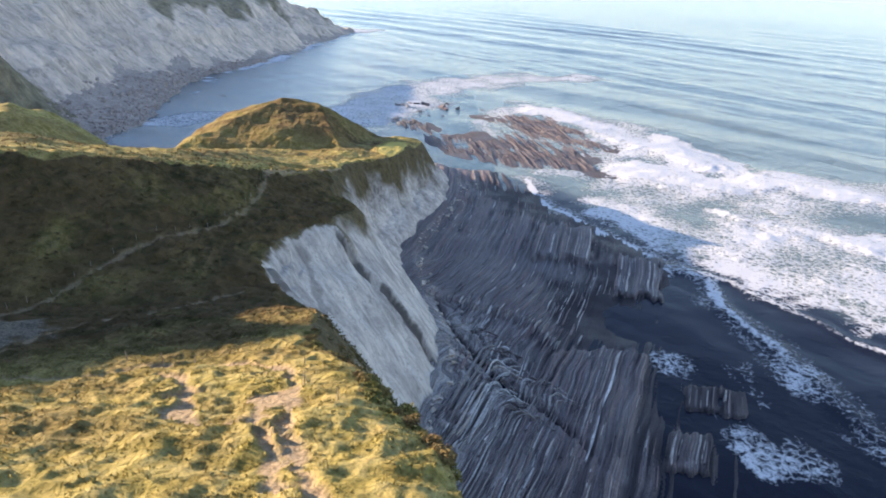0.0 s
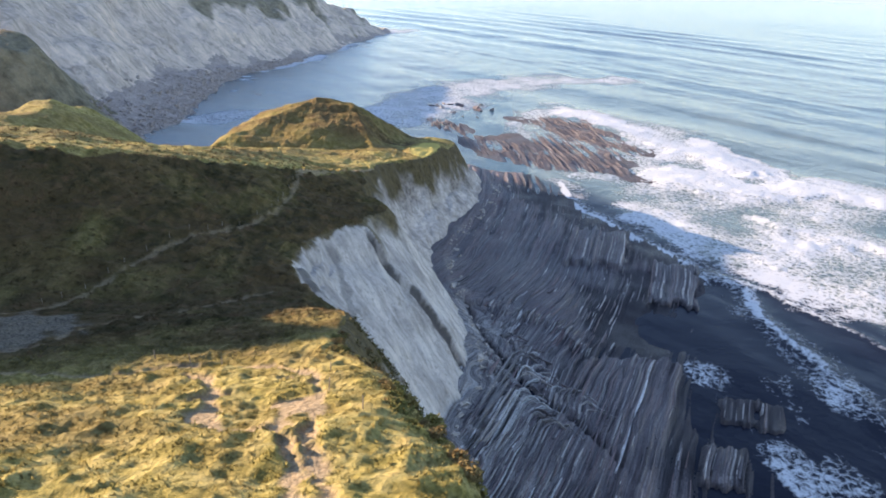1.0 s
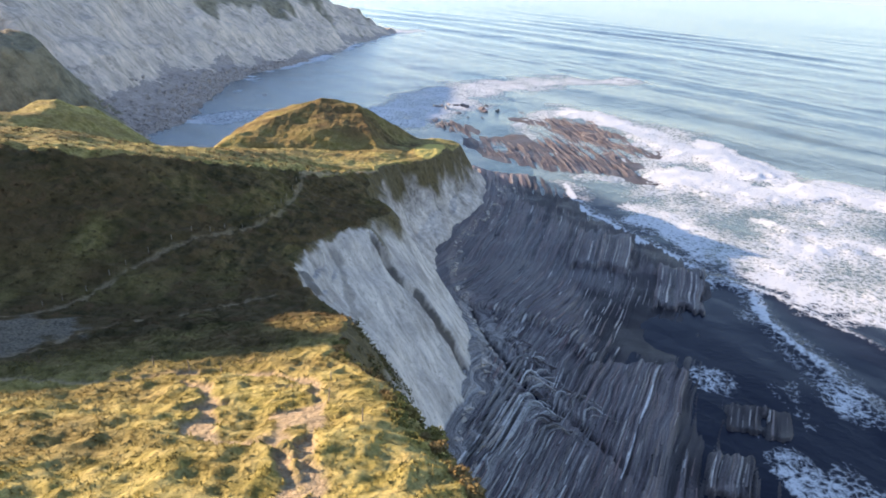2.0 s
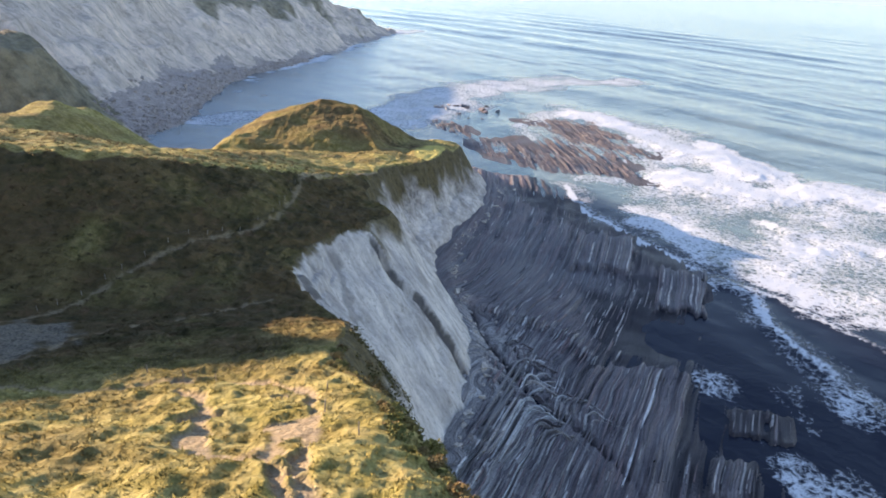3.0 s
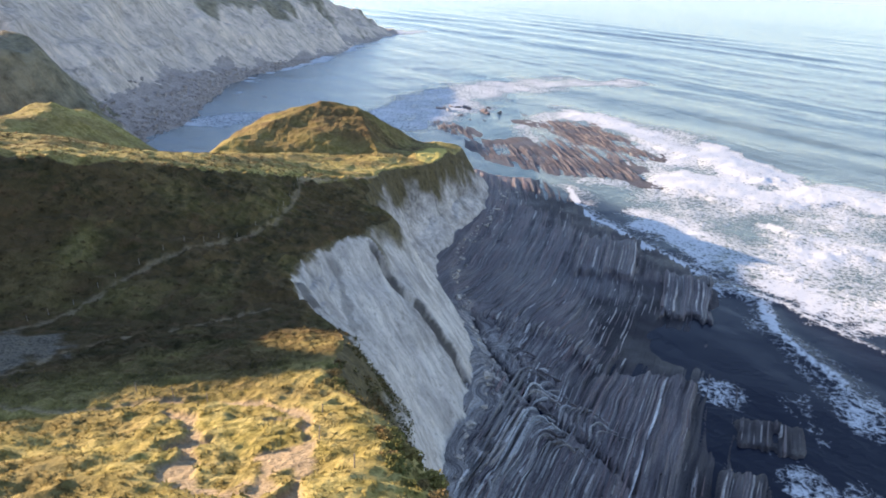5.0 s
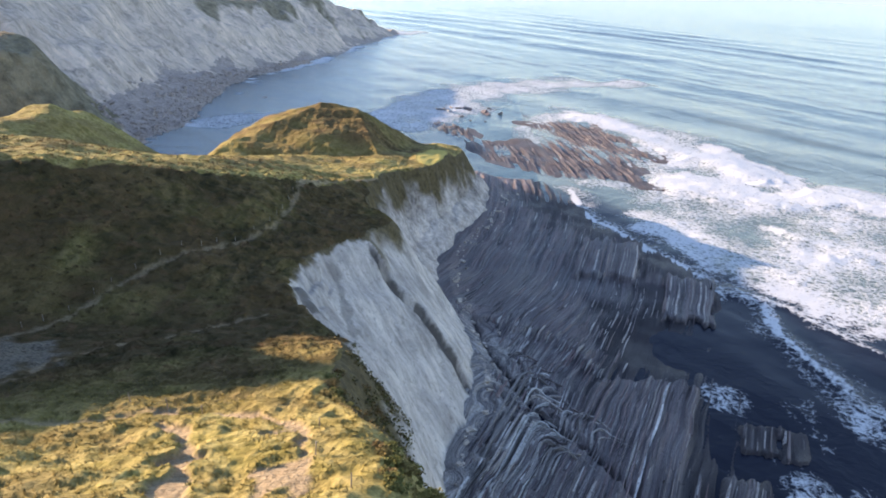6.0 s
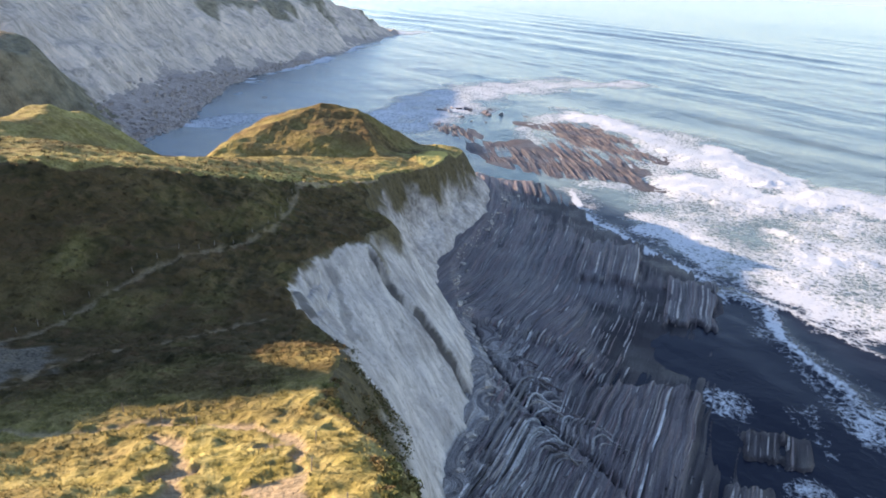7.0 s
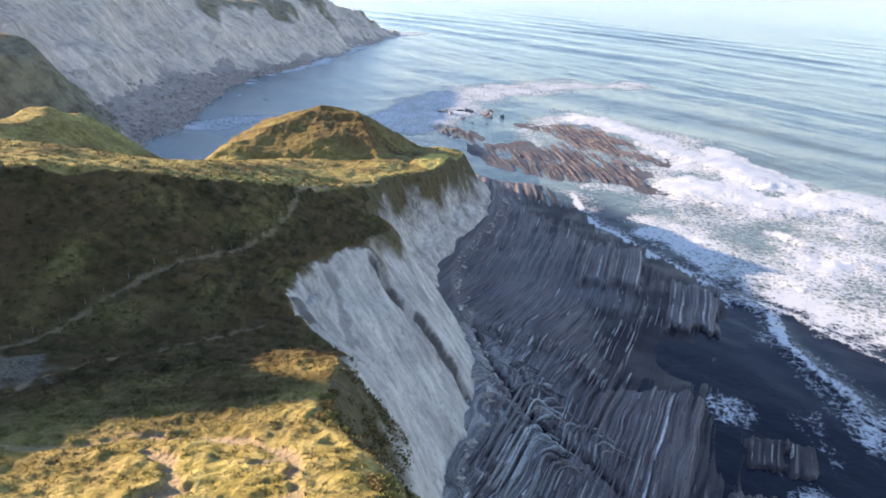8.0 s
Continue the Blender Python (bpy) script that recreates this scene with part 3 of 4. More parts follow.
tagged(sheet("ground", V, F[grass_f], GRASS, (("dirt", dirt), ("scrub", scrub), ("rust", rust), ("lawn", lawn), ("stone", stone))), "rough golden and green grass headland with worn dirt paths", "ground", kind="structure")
point_f = cliff_f & (Y[F].mean(1) > 159.5)
cliff_f &= ~point_f
tagged(sheet("cliff_point", V, F[point_f], CLIFF_POINT, (("green", green), ("seam", seam), ("earth", earth))), "grey crumbling cliff with scree and patches of scrub below the point", "cliff", kind="structure")
tagged(sheet("cliff_near", V, F[cliff_f], CLIFF, (("green", green), ("seam", seam), ("earth", earth))), "pale grey weathered sea cliff with tilted rock slabs", "cliff", kind="structure")
tagged(sheet("cliff_far", V, F[far_f], FAR_CLIFF, (("green", green),)), "tall grey eroded cliff across the bay in shade", "cliff", kind="structure")
tagged(sheet("beach", V, F[beach_f], RUBBLE, (("green", green * 0),)), "grey rubble shore at the foot of the far cliff", "beach", kind="structure")

# ---------------------------------------------------------------- the wave-cut platform
STRIKE_Y = (40, 145, 165, 185, 225, 250, 290, 340, 430)
STRIKE = (0.41, 0.41, 0.38, 0.28, 0.22, 0.1, -0.08, -0.2, -0.22)
_sy = np.arange(20.0, 460.0, 1.0)
_sx = np.cumsum(np.interp(_sy, STRIKE_Y, STRIKE))


def strike(y):
    return np.interp(y, _sy, _sx)


def bed_u(x, y):
    """Place across the beds; the same all along one bed."""
    fold = 2.5 * ease((y - 124) / 16) * ease((33 - x) / 15) * ease((192 - y) / 36)
    return x - strike(y) + strike(140) + fold + 0.35 * vnoise(x * 0.15, y * 0.15, 83)


EDGE_Y = (40, 97, 110, 121, 128, 142, 150, 166, 192, 212, 239, 262, 276, 284)
EDGE_X = (54, 50, 51, 52, 50, 49, 53, 62, 72, 61, 50, 42, 40, 36)


def reef(x, y):
    """The far reef that the waves break over."""
    out = np.full(np.broadcast(x, y).shape, 9.0)
    for cx, cy, half_long, half_wide, sx in ((62, 362, 60, 30, 0.1), (22, 324, 30, 15, 0.7), (-9, 368, 22, 10, 0.45), (46, 306, 34, 16, 0.98)):
        sy = math.sqrt(1 - sx * sx)
        a, b = sx * (x - cx) - sy * (y - cy), sy * (x - cx) + sx * (y - cy)
        out = np.minimum(out, np.hypot(a / half_long, b / half_wide))
    return 1.15 - out + 0.14 * fbm(x * 0.05, y * 0.05, 88, 3)


CRACK = ((4, 159), (7, 146), (10, 138), (15, 127), (21, 117), (28, 108), (33, 97), (38, 86))
SCARP = ((8, 157), (13, 153), (20, 150.5), (26, 147), (30, 140), (33, 136))     # pale broken ends of the upper beds
# ledges that stand proud: middle, half length along the beds, half width, rise
LEDGES = ((45, 205, 17, 9.5, 1.3), (63, 181, 15, 6.5, 1.3), (59.5, 120.5, 5, 4, 1.15), (66, 119.5, 6, 3, 1.2), (50.5, 103, 6, 4, 1.0))


def beyond(x, y, line):
    """How far a place lies past a line that runs across the view."""
    return y - np.interp(x, [p[0] for p in line], [p[1] for p in line])


def ledge_rise(x, y):
    out = 0.0
    for cx, cy, half_long, half_wide, rise in LEDGES:
        slant = np.interp(cy, STRIKE_Y, STRIKE)
        v = (y - cy) / half_long
        u = (x - cx - slant * (y - cy)) / half_wide
        ragged = 0.12 * vnoise(u * 6, cy, 84) + 0.1 * vnoise(x * 0.3, y * 0.3, 85)
        out = out + rise * ease((1 - np.abs(u) + ragged) / 0.15) * ease((1 + v + ragged) / 0.07) * ease((1 - v + ragged) / 0.3)
    # the great block of fins beside the crack
    u = x - 0.41 * (y - 128)
    far_end = 139 - 0.02 * (u - 42) ** 2 + 1.2 * vnoise(u * 0.9, 3.1, 82)
    return out + 1.2 * ease((far_end - y) / 2.0) * ease((u - 27) / 3) * ease((50 - u) / 1.5)


def strata_u(x, y):
    """The beds as they show on the platform: swirled at the cliff's foot, bent over beside the crack."""
    swirl = ease((9 - x + base_x(y)) / 6) * ease((y - 92) / 8) * ease((140 - y) / 12)
    by_crack = to_line(x, y, CRACK[:5])
    fold = ease((9 - by_crack) / 6) * (beyond(x, y, CRACK) > 0)
    under = ease((7 - by_crack) / 6) * (beyond(x, y, CRACK) < 0) * ease((y - 100) / 12)
    return bed_u(x, y) + 5.0 * swirl * fbm(x * 0.12, y * 0.12, 86, 2) + 2.6 * fold * np.sin((y + 0.5 * x) / 2.3 + 2 * vnoise(x * 0.2, y * 0.2, 85)) - 6.0 * under ** 2


def platform_height(x, y):
    u = strata_u(x, y)
    edge = along(y, EDGE_Y, EDGE_X) + 3 * fbm(x * 0.08, y * 0.08, 91, 3)
    s = edge - x
    z = np.where(s > 12, 0.25 + 0.75 * ease((s - 12) / 18), 0.25 + 0.045 * (s - 12))
    pool = np.exp(-(((x - 52) / 12 - 0.35 * fbm(x * 0.12, y * 0.12, 89, 3)) ** 2 + ((y - 150) / 9 + 0.35 * fbm(x * 0.1, y * 0.1, 87, 3)) ** 2) ** 2)
    plain = plain_rock(x, y)
    z = z + (0.5 * vnoise(u * 0.9, y * 0.03, 95) + 0.3 * vnoise(u * 2.1, y * 0.08, 97)) * ease((s + 25) / 20) * (1 - 0.85 * pool) * (1 - 0.7 * plain) + 0.35 * fbm(x * 0.05, y * 0.05, 99, 3)
    z = z + (-0.3 - z) * 0.9 * pool
    z = z + ledge_rise(x, y)
    z = z + 0.8 * ease((beyond(x, y, SCARP) + 1.2 * vnoise(u * 1.3, y * 0.2, 81)) / 1.5) * ease((beyond(x, y, SCARP) + 1.0) / 1.0) * ease((34 - x) / 6) * ease((200 - y) / 30)
    apron = ease((y - 88) / 12) * ease((134 - y) / 14)
    z = z + (1.6 - 0.9 * apron) * np.exp(-np.maximum(x - base_x(y), 0) / (3.0 + 2.5 * apron))
    # the crack that runs slantwise over the beds
    z = z - 1.2 * np.exp(-(to_line(x, y, CRACK) / 0.8) ** 2) * ease((y - 88) / 20)
    z = np.where(y > 284, -2.0, z)
    r = reef(x, y)
    zr = -0.15 + 0.55 * np.clip(r, -1.2, 0.7) + (0.2 * vnoise(u * 0.3, y * 0.03, 96) + 0.35 * vnoise(u * 0.8, y * 0.04, 94)) * ease((r - 0.05) / 0.3) + 0.2 * fbm(x * 0.07, y * 0.07, 98, 3)
    return np.maximum(z, np.where(y > 284, zr, -3))


def plain_rock(x, y):
    """Where the platform is worn smooth and its beds show faintly."""
    n = 0.35 * fbm(x * 0.06, y * 0.06, 80, 3)
    upper = ease((beyond(x, y, SCARP) + 8 * n) / 10) * ease((275 - y) / 25)
    return np.clip(upper * (0.75 + n), 0, 1)


px, py = steps((-30, 104, 0.5)), steps((70, 290, 0.6), (290, 440, 1.0))
XP, YP = [a.ravel() for a in np.meshgrid(px, py)]
ZP = platform_height(XP, YP)
FP = quads(len(px), len(py))
FP = FP[(ZP[FP].max(1) > -1.0) & (XP[FP].min(1) > base_x(YP[FP].mean(1)) - 6)]
platform = tagged(sheet("rock_platform", np.stack([XP, YP, ZP], -1), FP, PLATFORM, (("bed", strata_u(XP, YP)), ("pale", ease((23 - XP + base_x(YP) + 5 * fbm(XP * 0.08, YP * 0.08, 93, 3)) / 14) * ease((172 - YP) / 30)), ("brown", ease((YP - 140) / 20) * ease((290 - YP) / 10)), ("plain", plain_rock(XP, YP)), ("wet", ease((1.0 - ZP + 0.3 * fbm(XP * 0.1, YP * 0.1, 92, 3)) / 0.7) * np.where(YP < 285, 1.0, 0.7) + 0.6 * ease((1.1 - np.hypot((XP - 45) / 17, (YP - 160) / 20) + 0.3 * fbm(XP * 0.1, YP * 0.1, 90, 3)) / 0.5) * (ledge_rise(XP, YP) < 0.3)))),
                  "dark wave-cut rock platform of thin upturned beds", "rock platform", kind="structure")

# ---------------------------------------------------------------- the sea
CREST = (0.65, -0.76)            # the way the wave crests lie


def sea(x, y):
    """Height, foam and shoal colour of the water."""
    n = -(x * 0.76 + y * 0.65)       # towards the coast
    c = x * CREST[0] + y * CREST[1]
    wob = 14 * fbm(c * 0.006, n * 0.004, 103, 3)
    amp = 0.35 + 0.9 * vnoise(c * 0.005, n * 0.01, 105)
    ph = (n + wob) / 46 * 2 * math.pi
    far = ease((np.hypot(x, y) - 150) / 250)
    fade = ease((2600 - np.hypot(x, y)) / 1800)
    ph2 = (n * 0.98 + c * 0.18 + 1.4 * wob) / 83 * 2 * math.pi
    z = (amp * 0.32 * (np.sin(ph) + 0.35 * np.sin(2 * ph + 0.6)) + 0.75 * (0.6 + vnoise(c * 0.004, n * 0.008, 106)) * np.sin(ph2)) * far * fade + 0.2 * fbm(x * 0.05, y * 0.05, 107, 3) * fade
    return z


wx = steps((-1500, -260, 40), (-260, -40, 4), (-40, 230, 1.1), (230, 600, 3.5), (600, 1500, 15), (1500, 4950, 115))
wy = steps((-600, 60, 30), (60, 340, 1.1), (340, 700, 2.2), (700, 1300, 6), (1300, 2400, 25), (2400, 4950, 85))
XW, YW = [a.ravel() for a in np.meshgrid(wx, wy)]
ZW = sea(XW, YW)
on_reef = reef(XW, YW)
n1, n2 = fbm(XW * 0.03, YW * 0.03, 111, 4), fbm(XW * 0.11, YW * 0.11, 113, 4)
INNER = ((46, 290), (54, 271), (58, 243), (66, 219), (82, 195), (93, 182), (108, 162), (150, 132), (230, 80))
OUTER = ((70, 455), (100, 425), (128, 392), (136, 356), (131, 312), (160, 308), (200, 303), (320, 270))
CORES = (((66, 420), (90, 392), (108, 360), (126, 335), (128, 315)), ((88, 296), (108, 280), (128, 276), (150, 287), (190, 268), (300, 215)), ((118, 238), (130, 229), (146, 216), (190, 185)))
RUN_UP = ((41, 277), (42, 258), (46, 240), (52, 235), (57, 222), (60, 213), (67, 206), (74, 198), (72, 188))
TRAIL = ((74, 189), (84, 183), (83, 174), (81, 166), (83, 150), (86, 137), (88, 121), (90, 100))
TRAIL2 = ((78, 191), (92, 178), (100, 164), (106, 150), (124, 130))


def past_line(x, y, line):
    """Signed distance seaward of a line."""
    d = to_line(x, y, line)
    seaward = x > np.interp(-y, [-p[1] for p in line], [p[0] for p in line])
    return np.where(seaward, d, -d)


gx2, gy2 = XW + 4 * n1, YW + 5 * n2
ds = np.minimum.reduce([to_line(gx2, gy2, line) - w for line, w in zip(CORES, (6, 5, 1.0))])
field = np.minimum(past_line(gx2, gy2, INNER) + 2, 6 - past_line(gx2, gy2, OUTER))
field = np.where(YW > 455, -20, field)
foam = (0.5 + 0.3 * n1 - 0.25 * np.exp(-((to_line(XW, YW, ((112, 250), (135, 245), (200, 225))) - 2) / 10) ** 2)) * ease((field + 8 * n1 + 3 * n2) / 16)
foam = np.maximum(foam, 0.88 * (1 - ease((ds + 9 * n1 + 5 * n2) / 14)))
foam = foam * (1 - 0.85 * ease((on_reef - 0.1 + 0.3 * n2) / 0.3) * ease((96 + 20 * n1 - XW) / 14))
thin = 0.5 + 0.5 * vnoise(XW * 0.07, YW * 0.07, 115)
d3, d4, d5 = (to_line(XW + 2 * n1, YW + 2.5 * n2, line) for line in (RUN_UP, TRAIL, TRAIL2))
foam = np.maximum(foam, 0.95 * (1 - ease((d3 + 0.8 * n2 - 0.5) / 1.6)))
foam = np.maximum(foam, 0.36 * (1 - ease((d3 + 5 * n1 - 3) / 6)) * (field > -14))
foam = np.maximum(foam, (0.6 * np.exp(-((YW - 165) / 22) ** 2) + 0.35) * (1 - ease((d4 + 1.2 * n1 + 1.2 * n2 - 0.9 * thin) / 2.2)))
foam = np.maximum(foam, 0.34 * (1 - ease((d4 + 6 * n1 - 3.0) / 6)) * (0.4 + thin))
foam = np.maximum(foam, (0.35 + 0.5 * thin) * (1 - ease((d5 + 0.7 * n2 - 0.3) / 1.8)))
foam = np.maximum(foam, 0.5 * (1 - ease((np.abs(on_reef - 0.1) - 0.05) / 0.3)) * ease((YW - 330 + 2.0 * (XW - 20)) / 80))
foam = np.maximum(foam, 0.22 * ease((on_reef - 0.2) / 0.4) * (YW > 285))
foam = np.maximum(foam, 0.6 * (1 - ease((to_line(XW, YW, ((-45, 385), (-20, 440), (10, 500), (60, 560), (120, 580))) + 14 * n1 - 9) / 26)))
for cx, cy, rx, ry, much in ((58, 134, 8, 10, 0.42), (49, 130, 3.5, 5, 0.42), (72, 128, 6, 9, 0.26), (65, 108, 6, 14, 0.42), (72, 103, 6, 10, 0.34), (60, 116, 2.5, 6, 0.4)):
    foam = np.maximum(foam, much * ease((1.1 - np.hypot((XW - cx) / rx, (YW - cy) / ry) + 0.5 * n1 + 0.35 * n2) / 0.5))
dshore = np.abs(XW - along(YW, SHORE_Y, SHORE_X)) + 6 * n2
foam = np.maximum(foam, 0.85 * (1 - ease((dshore - 3) / 7)) * (YW > 340) * (YW < 900) * (n1 > -0.25))
foam = np.maximum(foam, 0.9 * (1 - ease((np.hypot(XW + 92, YW - 905) + 12 * n1 - 14) / 26)))
foam = np.maximum(foam, 0.55 * (1 - ease((to_line(XW, YW, ((-134, 345), (-119, 354), (-106, 376), (-85, 392))) + 8 * n1 - 5) / 10)))
foam = np.clip(foam + 0.12 * n2 * (foam > 0.05), 0, 1)
shoal = np.clip(0.15 * (XW < -10) * ease((YW - 290) / 30) * ease((640 - YW) / 200) + ease((260 - np.abs(ds)) / 260) * 0.75 * (XW > 30) + 0.25 * n1, 0, 1)
# painted shade on the water, from the rocks out to INNER
shade_band = ease((9 - past_line(XW, YW, INNER) + 6 * n1) / 14) * ease((285 - YW) / 30) * (XW > 0)
ZW = ZW + 0.25 * foam * (0.6 + n2) * (ds < 40) + 0.7 * np.exp(-(np.maximum(ds, 0) / 6) ** 2) + 0.4 * np.exp(-(d4 / 3) ** 2) + 0.3 * np.exp(-(d5 / 3) ** 2)
ZW = ZW - 0.15 * shade_band
FW = quads(len(wx), len(wy))
tagged(sheet("water", np.stack([XW, YW, ZW], -1), FW, WATER, (("foam", foam), ("shoal", shoal), ("shade_band", shade_band))),
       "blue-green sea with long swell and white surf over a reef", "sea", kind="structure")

# ---------------------------------------------------------------- single beds that stand proud of the platform
rng = random.Random(7)


def bed_x(u, y):
    x = u + strike(y) - strike(140)
    for _ in range(6):
        x = x - 0.6 * (bed_u(x, y) - u)
    return x


def bed_mesh(u, y0, y1, wide, high, stations=9, hook=0.0):
    """One upturned bed: a long narrow fin with a broken top edge."""
    ys = np.linspace(y0, y1, stations)
    xs = bed_x(np.full(stations, u), ys)
    if hook:      # the end bends over towards the cliff
        k = np.linspace(0, 1, stations)
        xs, ys = xs - hook * ease((k - 0.55) / 0.45) ** 1.3, ys - 0.25 * hook * ease((k - 0.7) / 0.3)
    z0 = platform_height(xs, ys)
    k = np.sin(np.linspace(0.12, math.pi - 0.12, stations)) ** 0.35
    top = z0 + high * k * (0.75 + 0.45 * vnoise(ys * 0.45, u * 3.1, 121)) - 0.1
    w = wide * (0.8 + 0.3 * vnoise(ys * 0.3, u * 2.3, 123)) * (0.35 + 0.65 * k)
    lean = 0.25 * high
    rows = []
    for x, y, z, t, ww in zip(xs, ys, z0, top, w):
        rows += [(x - 0.62 * ww, y, z - 0.5), (x - 0.4 * ww + lean, y, t - 0.08 * high), (x + 0.28 * ww + lean, y, t), (x + 0.62 * ww, y, z - 0.5)]
    c = np.mean(rows, 0)
    faces = [(4 * i + j, 4 * i + j + 1, 4 * i + j + 5, 4 * i + j + 4) for i in range(stations - 1) for j in range(3)]
    faces += [(3, 2, 1, 0), tuple(4 * (stations - 1) + j for j in range(4))]
    me = bpy.data.meshes.new("rock_bed")
    me.from_pydata([tuple(np.subtract(r, c)) for r in rows], [], faces)
    me.materials.append(BED_PALE if c[0] < base_x(c[1]) + 19 and c[1] < 162 else BED)
    return me, c


def lay_beds(u0, u1, gap, start, stop, high, wide, broken):
    """Beds side by side from u0 to u1; start and stop give their ends for a place across the beds."""
    u = u0
    while u < u1:
        a, b = start(u), stop(u)
        loose = min(2.2, 0.12 * (b - a))
        a, b = a + rng.uniform(-loose, loose), b + rng.uniform(-loose, loose)
        while b - a > 3:
            n = min(b, a + rng.uniform(*broken))
            me, c = bed_mesh(u, a, n, wide * rng.uniform(0.5, 1.5), high * rng.uniform(0.5, 1.4))
            if platform_height(c[0], c[1]) > 0.05:
                ob = new("rock_bed", me)
                ob.parent, ob.location = platform, c
            a = n + rng.uniform(0.3, 2.0)
        u += gap * rng.uniform(0.6, 1.5)


def crack_y(u):
    """Where a bed meets the slanting crack."""
    ys = np.linspace(85, 158, 74)
    xs = bed_x(np.full(74, u), ys)
    return ys[int(np.argmin(np.abs(beyond(xs, ys, CRACK))))]


def bent_bed(start, slant, rise, bend, reach, wide, high, mat):
    """A bed that runs up from start, bends over with the radius bend and goes on to the side."""
    pts = [(start[0] + slant * rise * k / 4, start[1] + rise * k / 4) for k in range(5)]
    x, y = pts[-1]
    way = math.atan2(1.0, slant)
    for k in range(7):
        way -= math.radians(17)
        x, y = x + 0.3 * bend * math.cos(way), y + 0.3 * bend * math.sin(way)
        pts.append((x, y))
    pts.append((x + reach * math.cos(way), y + reach * math.sin(way)))
    pts = np.array(pts) + rng.uniform(-0.12, 0.12)
    d = np.gradient(pts, axis=0)
    d /= np.linalg.norm(d, axis=1, keepdims=True)
    side = np.stack([d[:, 1], -d[:, 0]], -1)
    n = len(pts)
    k = np.sin(np.linspace(0.1, math.pi - 0.1, n)) ** 0.4
    z0 = platform_height(pts[:, 0], pts[:, 1])
    top = z0 + high * k * (0.8 + 0.4 * vnoise(pts[:, 1] * 0.6, pts[:, 0] * 0.6, 125))
    w = wide * (0.45 + 0.55 * k) * (1 + 0.4 * vnoise(pts[:, 1] * 0.7, pts[:, 0] * 0.7, 126))
    rows = []
    for p, e, z, t, ww in zip(pts, side, z0, top, w):
        rows += [(*(p - 0.6 * ww * e), z - 0.5), (*(p - 0.35 * ww * e), t - 0.06), (*(p + 0.35 * ww * e), t), (*(p + 0.6 * ww * e), z - 0.5)]
    c = np.mean(rows, 0)
    faces = [(4 * i + j, 4 * i + j + 1, 4 * i + j + 5, 4 * i + j + 4) for i in range(n - 1) for j in range(3)]
    faces += [(3, 2, 1, 0), tuple(4 * (n - 1) + j for j in range(4))]
    me = bpy.data.meshes.new("rock_bed")
    me.from_pydata([tuple(np.subtract(r, c)) for r in rows], [], faces)
    me.materials.append(mat)
    ob = new("rock_bed", me)
    ob.parent, ob.location = platform, c


lay_beds(28, 48, 0.95, lambda u: max(crack_y(u) + 1.5, 84), lambda u: 138 - 0.02 * (u - 47) ** 2, 0.6, 0.55, (12, 34))
lay_beds(20, 46, 1.2, lambda u: 82, lambda u: crack_y(u) - 7.0, 0.55, 0.55, (8, 24))
# the one thick white bed of the great block
for y0, y1 in ((97, 113), (113.3, 127), (127.2, 138)):
    me, c = bed_mesh(47.6 + rng.uniform(-0.25, 0.25), y0, y1, rng.uniform(0.6, 0.85), 1.0, 12)
    me.materials[0] = BED_WHITE
    ob = new("rock_bed", me)
    ob.parent, ob.location = platform, c
# beds bent over on both sides of the crack
for i in range(17):
    f = i / 16
    x0, y0 = 11.5 + 15.5 * f, np.interp(11.5 + 15.5 * f, [p[0] for p in CRACK], [p[1] for p in CRACK]) + 1.2
    bent_bed((x0, y0), 0.2, 7.0 - 4.0 * f + 1.2 * math.sin(9 * f) + rng.uniform(-0.4, 0.4), 2.0, rng.uniform(1.5, 3.0), rng.uniform(0.35, 0.7), rng.uniform(0.28, 0.45), BED_PALE if rng.random() < 0.6 else BED)
for i in range(20):
    f = i / 19
    y0 = rng.uniform(97, 104) + 10 * f * (1 - f)
    x0 = base_x(y0) + 1.5 + 14 * f
    top_y = np.interp(x0 + 6, [p[0] for p in CRACK], [p[1] for p in CRACK]) - 4.5
    bent_bed((x0, y0), 0.36, max(4.0, top_y - y0 - rng.uniform(0, 4)), rng.uniform(1.6, 3.2), rng.uniform(1.0, 5.0), rng.uniform(0.3, 0.8), rng.uniform(0.35, 0.8), BED_PALE if rng.random() < 0.7 else BED)
# short pale ends along the scarp
for i in range(34):
    f = (i + rng.uniform(-0.3, 0.3)) / 33
    x = 10 + 22 * f
    y = np.interp(x, [p[0] for p in SCARP], [p[1] for p in SCARP])
    me, c = bed_mesh(float(bed_u(np.array([x]), np.array([y]))[0]), y - rng.uniform(0.5, 3), y + rng.uniform(2, 5), rng.uniform(0.4, 0.8), rng.uniform(0.4, 0.9), 6)
    me.materials[0] = BED_PALE if rng.random() < 0.7 else BED
    ob = new("rock_bed", me)
    ob.parent, ob.location = platform, c


def beds_on(cx, cy, half_long, half_wide, gap, high, wide):
    """Fins on one of the ledges."""
    u0 = float(bed_u(np.array([float(cx)]), np.array([float(cy)]))[0])
    lay_beds(u0 - half_wide, u0 + half_wide, gap, lambda u: cy - half_long + 1, lambda u: cy + half_long * (0.85 - 0.3 * abs(u - u0) / half_wide), high, wide, (0.8 * half_long, 2.2 * half_long))


for (cx, cy, half_long, half_wide, rise), gap in zip(LEDGES, (1.35, 1.5, 1.05, 1.1, 1.0)):
    beds_on(cx, cy, half_long, half_wide, gap, 0.5, 0.6)
lay_beds(4, 36, 2.6, lambda u: 158, lambda u: 192, 0.3, 0.45, (4, 12))
